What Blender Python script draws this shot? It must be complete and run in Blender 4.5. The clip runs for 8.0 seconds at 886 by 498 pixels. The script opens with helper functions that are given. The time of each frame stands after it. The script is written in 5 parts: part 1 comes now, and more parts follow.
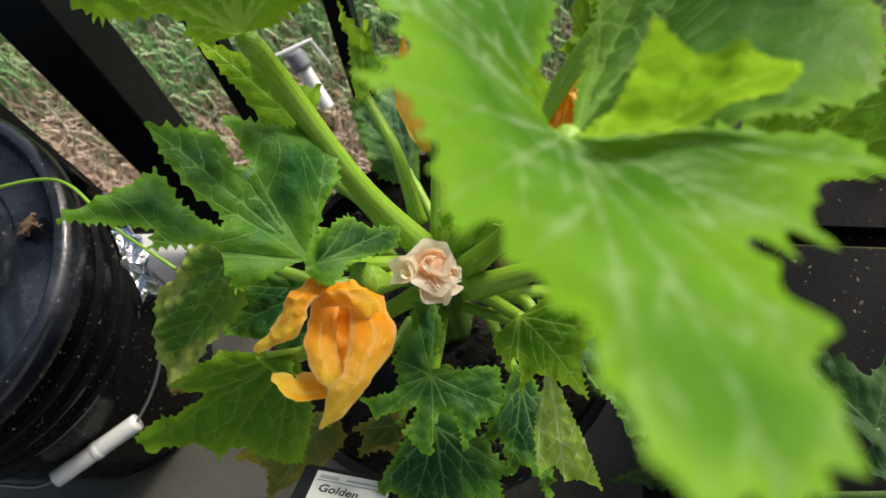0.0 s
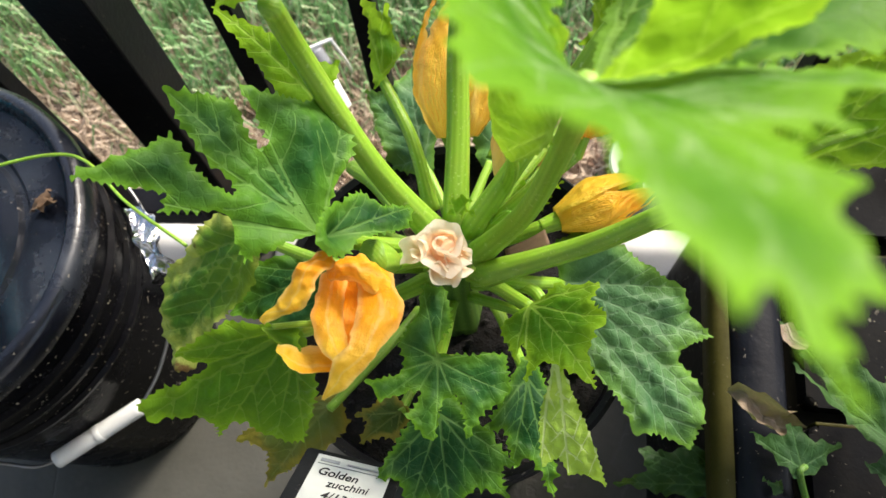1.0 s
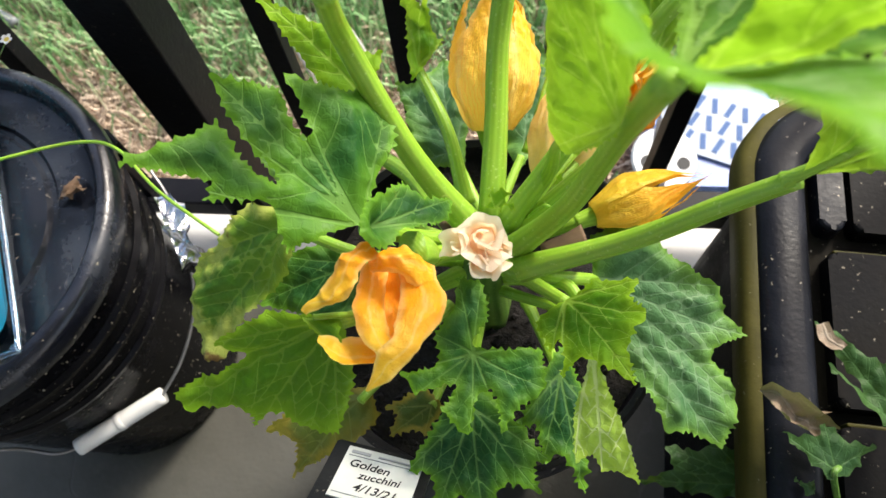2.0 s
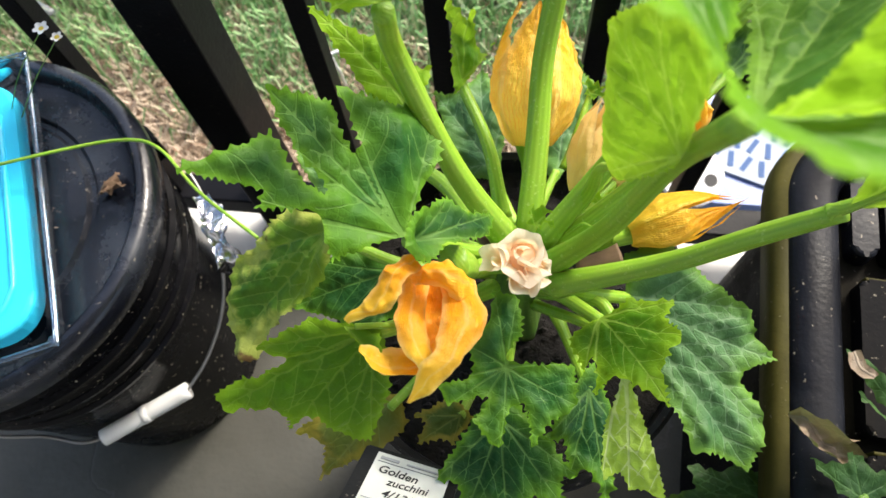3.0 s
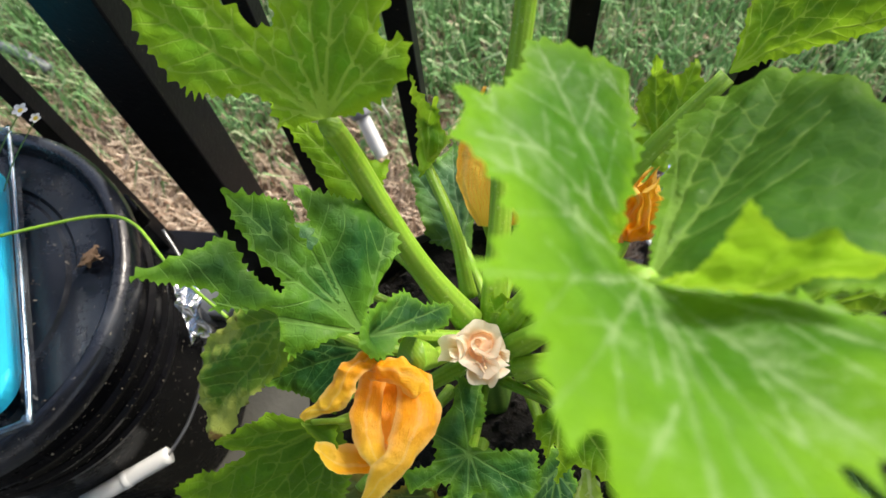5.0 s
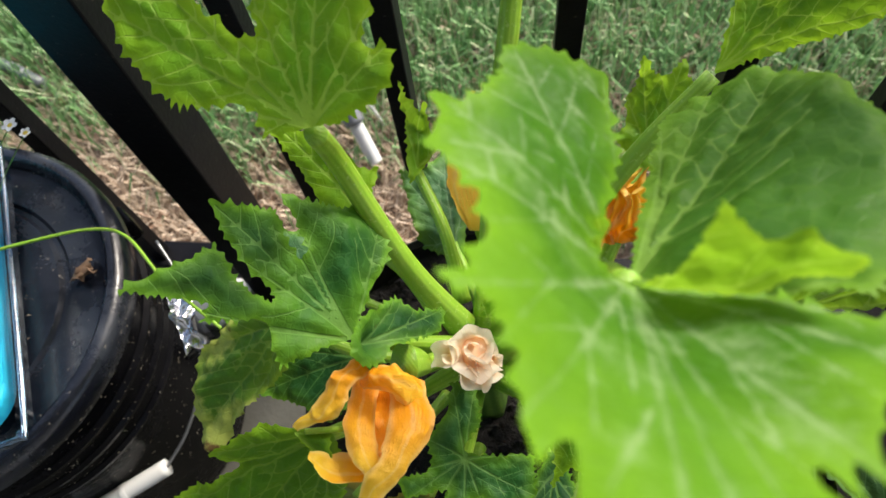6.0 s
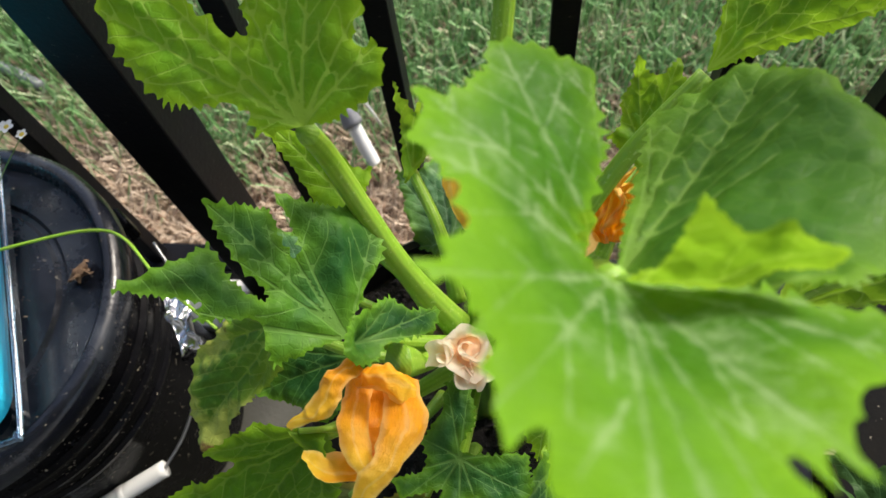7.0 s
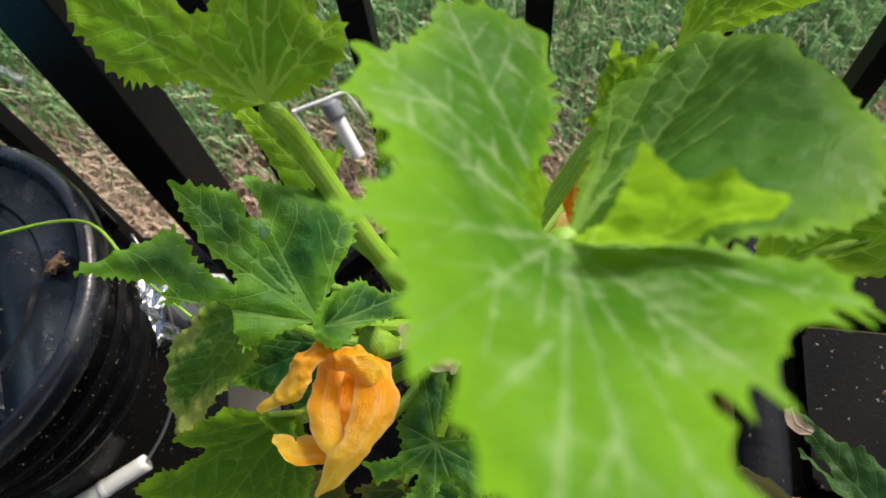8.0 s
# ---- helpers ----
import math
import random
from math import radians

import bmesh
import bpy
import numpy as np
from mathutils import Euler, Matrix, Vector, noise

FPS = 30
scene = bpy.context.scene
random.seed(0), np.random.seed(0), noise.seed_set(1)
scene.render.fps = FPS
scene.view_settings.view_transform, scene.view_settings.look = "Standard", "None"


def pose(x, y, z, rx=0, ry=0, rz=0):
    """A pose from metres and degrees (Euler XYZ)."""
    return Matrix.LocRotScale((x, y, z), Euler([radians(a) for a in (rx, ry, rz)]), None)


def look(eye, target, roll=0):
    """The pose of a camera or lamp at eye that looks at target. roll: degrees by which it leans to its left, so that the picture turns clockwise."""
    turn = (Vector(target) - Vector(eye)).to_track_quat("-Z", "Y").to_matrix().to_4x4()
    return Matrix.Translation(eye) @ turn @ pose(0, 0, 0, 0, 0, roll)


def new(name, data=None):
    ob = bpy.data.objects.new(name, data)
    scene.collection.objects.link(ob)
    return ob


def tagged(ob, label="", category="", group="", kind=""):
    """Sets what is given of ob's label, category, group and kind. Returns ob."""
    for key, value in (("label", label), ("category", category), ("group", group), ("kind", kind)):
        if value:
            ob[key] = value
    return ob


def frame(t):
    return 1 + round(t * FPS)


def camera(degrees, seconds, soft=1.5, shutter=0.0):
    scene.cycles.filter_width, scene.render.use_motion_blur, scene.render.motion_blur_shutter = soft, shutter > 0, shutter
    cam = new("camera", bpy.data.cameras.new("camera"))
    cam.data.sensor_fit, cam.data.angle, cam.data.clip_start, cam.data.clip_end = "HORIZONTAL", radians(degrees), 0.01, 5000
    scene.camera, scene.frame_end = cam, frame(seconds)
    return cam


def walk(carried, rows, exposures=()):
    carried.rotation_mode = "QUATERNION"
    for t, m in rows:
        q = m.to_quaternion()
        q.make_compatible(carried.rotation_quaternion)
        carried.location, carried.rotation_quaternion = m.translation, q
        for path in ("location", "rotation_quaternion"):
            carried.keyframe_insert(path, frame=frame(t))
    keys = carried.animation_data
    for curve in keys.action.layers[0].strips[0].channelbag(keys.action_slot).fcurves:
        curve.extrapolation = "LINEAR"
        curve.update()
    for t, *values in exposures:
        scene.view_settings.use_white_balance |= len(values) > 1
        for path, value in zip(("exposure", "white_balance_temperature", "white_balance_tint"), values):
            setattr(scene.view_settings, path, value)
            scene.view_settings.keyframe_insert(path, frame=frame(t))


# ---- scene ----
from mathutils import geometry

cam = camera(63.4, 8.0)
PATH = [
    (0, (0.0118, 0.0187, 0.9043), (-0.0464, 0.3794, -0.0266), -9.99),
    (0.5, (0.0124, 0.0009, 0.9006), (-0.0603, 0.3757, -0.0237), -10.14),
    (1, (0.0116, 0.0030, 0.8953), (-0.0620, 0.3833, -0.0267), -9.24),
    (2.5, (-0.0169, 0.0013, 0.8937), (-0.1064, 0.3721, -0.0306), -9.66),
    (3, (-0.0210, 0.0049, 0.9019), (-0.1196, 0.3786, -0.0204), -9.43),
    (3.5, (-0.0170, 0.0129, 0.9120), (-0.1167, 0.3964, -0.0061), -9.00),
    (4, (-0.0148, 0.0228, 0.9130), (-0.1167, 0.4154, -0.0010), -8.86),
    (4.5, (-0.0057, 0.0324, 0.9181), (-0.1118, 0.4356, 0.0092), -9.22),
    (6, (0.0060, 0.0369, 0.9174), (-0.1007, 0.4527, 0.0142), -10.82),
    (6.5, (0.0041, 0.0356, 0.9183), (-0.1030, 0.4531, 0.0159), -10.93),
    (7, (0.0098, 0.0355, 0.9165), (-0.0984, 0.4545, 0.0150), -11.05),
    (7.5, (0.0263, 0.0324, 0.9168), (-0.0749, 0.4523, 0.0149), -10.72),
    (8, (0.0205, 0.0297, 0.9094), (-0.0771, 0.4471, 0.0059), -10.46),
]
EXPOSURES = [(0, -0.40), (0.5, -0.12), (1, 0.22), (2.5, 0.36), (3.5, 0.32), (4.5, 0.08), (6, -0.10), (7, -0.18), (8, -0.32)]
walk(cam, [(t, look(eye, target, roll)) for t, eye, target, roll in PATH], EXPOSURES)
cam.data.dof.use_dof = True
cam.data.dof.focus_distance = 0.40
cam.data.dof.aperture_fstop = 13

# ---- light: open shade by daylight, high thin cloud ----
world = bpy.data.worlds.new("world")
scene.world = world
world.use_nodes = True
wn = world.node_tree
sky = wn.nodes.new("ShaderNodeTexSky")
sky.sky_type = "NISHITA"
sky.sun_disc = False
sky.sun_elevation, sky.sun_rotation = radians(42), radians(38)
sky.air_density, sky.dust_density = 1.0, 4.0
wn.nodes["Background"].inputs[1].default_value = 0.34
wn.links.new(sky.outputs[0], wn.nodes["Background"].inputs[0])
sun_data = bpy.data.lights.new("sun", "SUN")
sun_data.energy, sun_data.angle, sun_data.color = 5.0, radians(12), (1.0, 0.93, 0.82)
sun = new("sun", sun_data)
sun.matrix_world = look((1.5, 2.15, 2.6), (0, 0.2, 0.3))


# ---- materials ----
class Nodes:
    """A short way to write node trees."""

    def __init__(self, name):
        self.mat = bpy.data.materials.new(name)
        self.mat.use_nodes = True
        self.tree = self.mat.node_tree
        self.bsdf = self.tree.nodes["Principled BSDF"]
        self.out = self.tree.nodes["Material Output"]

    def link(self, a, b):
        self.tree.links.new(a, b)

    def put(self, socket, value):
        if isinstance(value, bpy.types.NodeSocket):
            self.link(value, socket)
        else:
            socket.default_value = value

    def node(self, kind, **inputs):
        n = self.tree.nodes.new("ShaderNode" + kind)
        for k, v in inputs.items():
            self.put(n.inputs[k.replace("_", " ")], v)
        return n

    def math(self, op, a, b=0.0, c=0.0, clamp=False):
        n = self.tree.nodes.new("ShaderNodeMath")
        n.operation, n.use_clamp = op, clamp
        for i, v in enumerate((a, b, c)):
            self.put(n.inputs[i], v)
        return n.outputs[0]

    def step(self, value, low, high, a=0.0, b=1.0):
        n = self.tree.nodes.new("ShaderNodeMapRange")
        n.interpolation_type = "SMOOTHSTEP"
        for i, v in enumerate((value, low, high, a, b)):
            self.put(n.inputs[i], v)
        return n.outputs[0]

    def mix(self, fac, a, b):
        n = self.tree.nodes.new("ShaderNodeMix")
        n.data_type = "RGBA"
        self.put(n.inputs[0], fac)
        for s, v in ((n.inputs[6], a), (n.inputs[7], b)):
            self.put(s, (*v, 1.0) if isinstance(v, tuple) and len(v) == 3 else v)
        return n.outputs[2]

    def coords(self):
        return self.tree.nodes.new("ShaderNodeTexCoord").outputs["Object"]

    def noise(self, scale, detail=4.0, rough=0.55, vector=None):
        n = self.node("TexNoise", Scale=scale, Detail=detail, Roughness=rough)
        self.link(vector or self.coords(), n.inputs["Vector"])
        return n.outputs["Fac"]

    def bump(self, height, strength, distance):
        n = self.node("Bump", Strength=strength, Distance=distance, Height=height)
        return n.outputs[0]

    def surface(self, color=None, rough=None, metal=None, normal=None, spec=None):
        for key, v in (("Base Color", color), ("Roughness", rough), ("Metallic", metal), ("Normal", normal), ("Specular IOR Level", spec)):
            if v is not None:
                self.put(self.bsdf.inputs[key], (*v, 1.0) if isinstance(v, tuple) and len(v) == 3 else v)
        return self.mat


def leaf_material(name, dark, light, vein, rim, bloom=0.25, spots=None, spot_size=(0.62, 0.72), glow=0.35, veined=0.55):
    m = Nodes(name)
    vein_at = m.tree.nodes.new("ShaderNodeAttribute")
    vein_at.attribute_name = "vein"
    lines = m.step(vein_at.outputs["Fac"], 1.15, 0.35)
    halo = m.step(vein_at.outputs["Fac"], 3.6, 0.6)
    cell = m.tree.nodes.new("ShaderNodeTexVoronoi")
    cell.feature = "DISTANCE_TO_EDGE"
    cell.inputs["Scale"].default_value = 170
    m.link(m.coords(), cell.inputs["Vector"])
    net = m.step(cell.outputs["Distance"], 0.10, 0.02)
    veins = m.math("MAXIMUM", lines, m.math("MULTIPLY", net, 0.14))
    rim_at = m.tree.nodes.new("ShaderNodeAttribute")
    rim_at.attribute_name = "rim"
    big = m.noise(14, 3)
    col = m.mix(m.step(big, 0.35, 0.68), dark, light)
    young = m.step(m.math("MULTIPLY_ADD", rim_at.outputs["Fac"], 0.55, m.math("MULTIPLY", big, 0.9)), 0.50, 1.05)
    col = m.mix(m.math("MULTIPLY", young, 0.55), col, rim)
    pale = m.step(m.math("MULTIPLY_ADD", halo, 0.12, m.noise(48, 6, 0.75)), 0.50, 0.76)
    col = m.mix(m.math("MULTIPLY", pale, bloom), col, vein)
    edge = m.step(m.math("ADD", rim_at.outputs["Fac"], m.math("MULTIPLY", m.math("SUBTRACT", m.noise(55), 0.5), 0.35)), 0.80, 1.0)
    col = m.mix(m.math("MULTIPLY", edge, 0.7), col, rim)
    col = m.mix(m.math("MULTIPLY", veins, veined), col, vein)
    if spots:
        sick = m.step(m.math("MULTIPLY_ADD", rim_at.outputs["Fac"], 0.22, m.noise(24, 5, 0.6)), *spot_size)
        col = m.mix(sick, col, spots)
        brown = m.step(m.math("MULTIPLY_ADD", rim_at.outputs["Fac"], 0.2, m.noise(36, 5, 0.6)), spot_size[1] + 0.04, spot_size[1] + 0.12)
        col = m.mix(brown, col, (0.12, 0.06, 0.025))
    height = m.math("ADD", m.math("MULTIPLY", veins, -1.0), m.math("MULTIPLY", m.noise(190, 3), 1.0))
    normal = m.bump(height, 0.42, 0.0016)
    m.surface(col, m.step(m.noise(90), 0.3, 0.7, 0.40, 0.62), normal=normal, spec=0.16)
    through_light = m.node("BsdfTranslucent", Normal=normal)
    lit = m.mix(0.55, col, (0.30, 0.50, 0.02))
    m.link(lit, through_light.inputs["Color"])
    both = m.node("MixShader", Fac=glow)
    m.link(m.bsdf.outputs[0], both.inputs[1])
    m.link(through_light.outputs[0], both.inputs[2])
    m.link(both.outputs[0], m.out.inputs[0])
    return m.mat


# own green of the big lobed leaf; shaded lower leaves borrow it for darkness
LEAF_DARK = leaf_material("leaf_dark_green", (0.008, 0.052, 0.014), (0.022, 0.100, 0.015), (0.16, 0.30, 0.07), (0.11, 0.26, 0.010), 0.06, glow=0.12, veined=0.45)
LEAF_MID = leaf_material("leaf_green", (0.042, 0.165, 0.007), (0.130, 0.335, 0.015), (0.36, 0.53, 0.09), (0.28, 0.48, 0.016), 0.14, glow=0.48, veined=0.6)
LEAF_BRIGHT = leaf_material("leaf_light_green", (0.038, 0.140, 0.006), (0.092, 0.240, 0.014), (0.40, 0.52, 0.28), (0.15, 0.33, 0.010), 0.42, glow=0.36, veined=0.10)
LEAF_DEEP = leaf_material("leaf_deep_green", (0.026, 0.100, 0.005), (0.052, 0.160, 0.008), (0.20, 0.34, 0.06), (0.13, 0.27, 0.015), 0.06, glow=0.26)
LEAF_FRESH = leaf_material("leaf_fresh_yellow_green", (0.045, 0.145, 0.006), (0.092, 0.225, 0.008), (0.22, 0.36, 0.05), (0.20, 0.37, 0.012), 0.06, glow=0.30, veined=0.45)
# light through thin lobes is put into this green; new leaves share it
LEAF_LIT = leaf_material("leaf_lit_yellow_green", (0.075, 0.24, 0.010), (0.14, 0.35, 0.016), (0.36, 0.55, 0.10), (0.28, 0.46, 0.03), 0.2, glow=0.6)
LEAF_GREY = leaf_material("leaf_mildewed_green", (0.034, 0.105, 0.040), (0.070, 0.165, 0.062), (0.24, 0.35, 0.20), (0.12, 0.25, 0.025), 0.16, glow=0.14, veined=0.30)
LEAF_PALE = leaf_material("leaf_pale_underside", (0.44, 0.66, 0.09), (0.54, 0.76, 0.15), (0.80, 0.90, 0.48), (0.40, 0.60, 0.07), 0.12, glow=0.5, veined=0.6)
LEAF_YELLOW = leaf_material("leaf_yellowing", (0.06, 0.10, 0.02), (0.12, 0.16, 0.025), (0.22, 0.26, 0.06), (0.26, 0.20, 0.03), 0.2, (0.30, 0.25, 0.035), (0.62, 0.76), 0.25)
LEAF_SPOTTED = leaf_material("leaf_green_with_yellow_patch", (0.030, 0.110, 0.012), (0.070, 0.190, 0.018), (0.24, 0.36, 0.07), (0.26, 0.38, 0.03), 0.10, (0.38, 0.44, 0.09), (0.60, 0.74), 0.28, veined=0.4)
LEAF_TOMATO = leaf_material("leaf_tomato", (0.018, 0.055, 0.016), (0.035, 0.09, 0.022), (0.07, 0.15, 0.045), (0.04, 0.09, 0.022), 0.1, glow=0.15)
LEAF_DRY = leaf_material("leaf_dry_tan", (0.20, 0.15, 0.10), (0.34, 0.27, 0.20), (0.42, 0.35, 0.27), (0.16, 0.11, 0.07), 0.4, glow=0.1)


def stem_material(name, dark, light, fleck):
    m = Nodes(name)
    uv = m.tree.nodes.new("ShaderNodeUVMap").outputs[0]
    sep = m.node("SeparateXYZ", Vector=uv)
    rib = m.math("SINE", m.math("MULTIPLY", sep.outputs[0], 75.4))
    flecks = m.step(m.noise(420, 2), 0.60, 0.72)
    col = m.mix(m.step(rib, -1.4, 0.9), dark, light)
    col = m.mix(m.step(m.noise(26), 0.45, 0.75), col, dark)
    col = m.mix(m.math("MULTIPLY", flecks, 0.5), col, fleck)
    normal = m.bump(m.math("ADD", m.math("MULTIPLY", rib, 0.22), m.math("MULTIPLY", m.noise(600, 2), 0.8)), 0.4, 0.0005)
    m.surface(col, 0.42, normal=normal, spec=0.4)
    m.bsdf.inputs["Subsurface Weight"].default_value = 0.25
    m.bsdf.inputs["Subsurface Radius"].default_value = (0.4, 0.9, 0.15)
    m.bsdf.inputs["Subsurface Scale"].default_value = 0.004
    return m.mat


STEM = stem_material("stem_light_green", (0.20, 0.37, 0.024), (0.25, 0.43, 0.036), (0.42, 0.58, 0.18))
STEM_DARK = stem_material("stem_green", (0.06, 0.14, 0.02), (0.13, 0.24, 0.04), (0.25, 0.36, 0.12))


def petal_material(name, deep, light, vein, rim, glow=0.35, lined=0.13, relief=0.5):
    m = Nodes(name)
    uv = m.tree.nodes.new("ShaderNodeUVMap").outputs[0]
    sep = m.node("SeparateXYZ", Vector=uv)
    wav = m.math("ADD", m.math("MULTIPLY", sep.outputs[0], 15.0), m.math("MULTIPLY", m.noise(90, 4), 3.0))
    line = m.step(m.math("PINGPONG", wav, 0.5), 0.12, 0.01)
    mid = m.step(m.math("ABSOLUTE", m.math("SUBTRACT", sep.outputs[0], 0.5)), 0.07, 0.015)
    col = m.mix(m.step(m.math("ADD", sep.outputs[1], m.math("MULTIPLY", m.noise(45, 4), 0.5)), 0.35, 1.2), deep, light)
    col = m.mix(m.math("MULTIPLY", line, lined), col, vein)
    col = m.mix(m.math("MULTIPLY", mid, 0.16), col, rim)
    edge = m.step(m.math("ABSOLUTE", m.math("SUBTRACT", sep.outputs[0], 0.5)), 0.28, 0.5)
    col = m.mix(m.math("MULTIPLY", edge, 0.28), col, rim)
    height = m.math("ADD", m.math("MULTIPLY", line, -0.5), m.math("MULTIPLY", m.noise(150, 4, 0.65), 1.6))
    normal = m.bump(height, relief, 0.0021)
    m.surface(col, 0.40, normal=normal, spec=0.42)
    tr = m.node("BsdfTranslucent", Normal=normal)
    m.link(col, tr.inputs["Color"])
    both = m.node("MixShader", Fac=glow)
    m.link(m.bsdf.outputs[0], both.inputs[1])
    m.link(tr.outputs[0], both.inputs[2])
    m.link(both.outputs[0], m.out.inputs[0])
    return m.mat


PETAL = petal_material("petal_orange", (0.98, 0.40, 0.003), (0.99, 0.66, 0.045), (0.93, 0.30, 0.002), (0.99, 0.88, 0.50), 0.42, 0.22)
# deeper orange of the throat, with the hollow's shadow put into it
PETAL_THROAT = petal_material("petal_throat_orange_and_shade", (0.88, 0.27, 0.003), (0.95, 0.42, 0.01), (0.85, 0.22, 0.002), (0.95, 0.5, 0.03), 0.2)
PETAL_GOLD = petal_material("petal_golden", (0.99, 0.78, 0.16), (0.99, 0.56, 0.02), (0.97, 0.38, 0.004), (0.99, 0.88, 0.48), 0.42, 0.55, 0.5)
PETAL_PEACH = petal_material("petal_wilted_peach", (0.99, 0.66, 0.36), (0.99, 0.90, 0.74), (0.98, 0.72, 0.42), (0.99, 0.95, 0.84), 0.5, 0.2, 0.2)
PETAL_BUFF = petal_material("petal_wilted_buff", (0.93, 0.76, 0.30), (0.96, 0.62, 0.20), (0.82, 0.46, 0.10), (0.92, 0.78, 0.42), 0.35)
PETAL_BUD = petal_material("petal_bud_green_ribbed", (0.86, 0.62, 0.05), (0.97, 0.42, 0.008), (0.88, 0.22, 0.002), (0.62, 0.60, 0.07), 0.4, 0.4, 0.8)


def plastic(name, base, dust, rough=(0.3, 0.5), amount=0.3, specks=0.0, scratch=0.0, gloss=0.5):
    m = Nodes(name)
    smear = m.step(m.noise(9, 6, 0.65), 0.42, 0.72)
    col = m.mix(m.math("MULTIPLY", smear, amount), base, dust)
    if specks:
        col = m.mix(m.math("MULTIPLY", m.step(m.noise(210, 3, 0.6), 0.66, 0.72), specks), col, (0.35, 0.31, 0.24))
    fine = m.noise(260, 2)
    if scratch:
        stretched = m.node("Mapping", Vector=m.coords(), Scale=(14.0, 300.0, 60.0), Rotation=(0.2, 0.1, 0.7))
        lines = m.step(m.noise(3.0, 3, 0.7, stretched.outputs[0]), 0.66, 0.74)
        col = m.mix(m.math("MULTIPLY", lines, scratch), col, dust)
    m.surface(col, m.step(m.math("ADD", m.math("MULTIPLY", smear, 0.6), m.math("MULTIPLY", fine, 0.4)), 0.2, 0.8, *rough), normal=m.bump(m.math("ADD", fine, m.noise(18, 2)), 0.12, 0.002), spec=gloss)
    return m.mat


BLACK_PLASTIC = plastic("black_plastic_dusty", (0.0025, 0.0026, 0.0034), (0.012, 0.012, 0.015), (0.20, 0.36), 0.35, 1.0, 0.4, 0.06)
# real dust, whose blue tint also paints the sky's sheen on the lid
LID_PLASTIC = plastic("lid_plastic_dust_and_sky_sheen", (0.005, 0.006, 0.010), (0.055, 0.066, 0.086), (0.22, 0.46), 0.55, 0.5, 0.8, 0.5)
POT_PLASTIC = plastic("pot_plastic", (0.005, 0.005, 0.006), (0.02, 0.02, 0.02), (0.35, 0.6), 0.4, 0.4, 0.0, 0.25)
TOTE_PLASTIC = plastic("tote_plastic_grimy", (0.003, 0.0032, 0.004), (0.014, 0.012, 0.009), (0.5, 0.75), 0.7, 0.6, 0.15, 0.06)
TOTE_GRIME = plastic("tote_plastic_muddy", (0.006, 0.005, 0.003), (0.022, 0.019, 0.010), (0.6, 0.85), 0.7, 0.5, 0.1, 0.05)
# dust on the tote edge, tinted blue for the sky glare there
TOTE_TOP = plastic("tote_top_dust_and_glare", (0.0025, 0.003, 0.005), (0.013, 0.015, 0.022), (0.34, 0.55), 0.6, 0.8, 0.2, 0.16)
TOTE_RIM = plastic("tote_rim_algae", (0.040, 0.037, 0.007), (0.100, 0.090, 0.020), (0.5, 0.7), 0.7, 0.25, 0.0, 0.12)
RAIL_PAINT = plastic("black_powder_coat", (0.004, 0.004, 0.005), (0.010, 0.010, 0.013), (0.38, 0.5), 0.4, 0.1, 0.0, 0.12)
WHITE_PLASTIC = plastic("white_plastic", (0.72, 0.73, 0.72), (0.5, 0.5, 0.48), (0.35, 0.5), 0.4)
CREAM_PLASTIC = plastic("yellowed_plastic", (0.52, 0.50, 0.38), (0.4, 0.38, 0.28), (0.35, 0.5), 0.4)
BLUE_PLASTIC = plastic("blue_film", (0.14, 0.21, 0.46), (0.28, 0.36, 0.58), (0.25, 0.4), 0.5)
CYAN_PLASTIC = plastic("cyan_plastic", (0.03, 0.56, 0.82), (0.05, 0.62, 0.86), (0.3, 0.4), 0.3)
# off-white for the added strips that stand for sun on the concrete
BRIGHT_FLOOR = plastic("bright_floor_pale", (0.56, 0.56, 0.54), (0.42, 0.42, 0.39), (0.45, 0.65), 0.4, 0.3)
GREY_PLASTIC = plastic("grey_plastic", (0.16, 0.17, 0.19), (0.25, 0.25, 0.26), (0.3, 0.5), 0.4)
BAG_WHITE = plastic("bag_white_film", (0.34, 0.38, 0.44), (0.24, 0.29, 0.38), (0.6, 0.75), 0.4, 0.0, 0.0, 0.1)


def wire_material():
    m = Nodes("galvanised_wire")
    return m.surface(m.mix(m.noise(60), (0.22, 0.22, 0.22), (0.38, 0.38, 0.38)), 0.38, 0.85)


WIRE = wire_material()


def foil_material():
    m = Nodes("aluminium_foil")
    return m.surface((0.62, 0.62, 0.64), 0.2, 1.0, m.bump(m.noise(160, 4), 0.5, 0.002))


FOIL = foil_material()


def clear_material():
    m = Nodes("clear_plastic")
    m.surface((0.80, 0.90, 0.96), 0.08, spec=0.6)
    clear = m.node("BsdfTransparent", Color=(0.78, 0.88, 0.94, 1.0))
    fres = m.node("Fresnel", IOR=1.5)
    both = m.node("MixShader", Fac=m.math("ADD", fres.outputs[0], 0.10))
    gloss = m.node("BsdfGlossy", Color=(0.9, 0.95, 1.0, 1.0), Roughness=0.1)
    m.link(clear.outputs[0], both.inputs[1])
    m.link(gloss.outputs[0], both.inputs[2])
    m.link(both.outputs[0], m.out.inputs[0])
    return m.mat


CLEAR = clear_material()


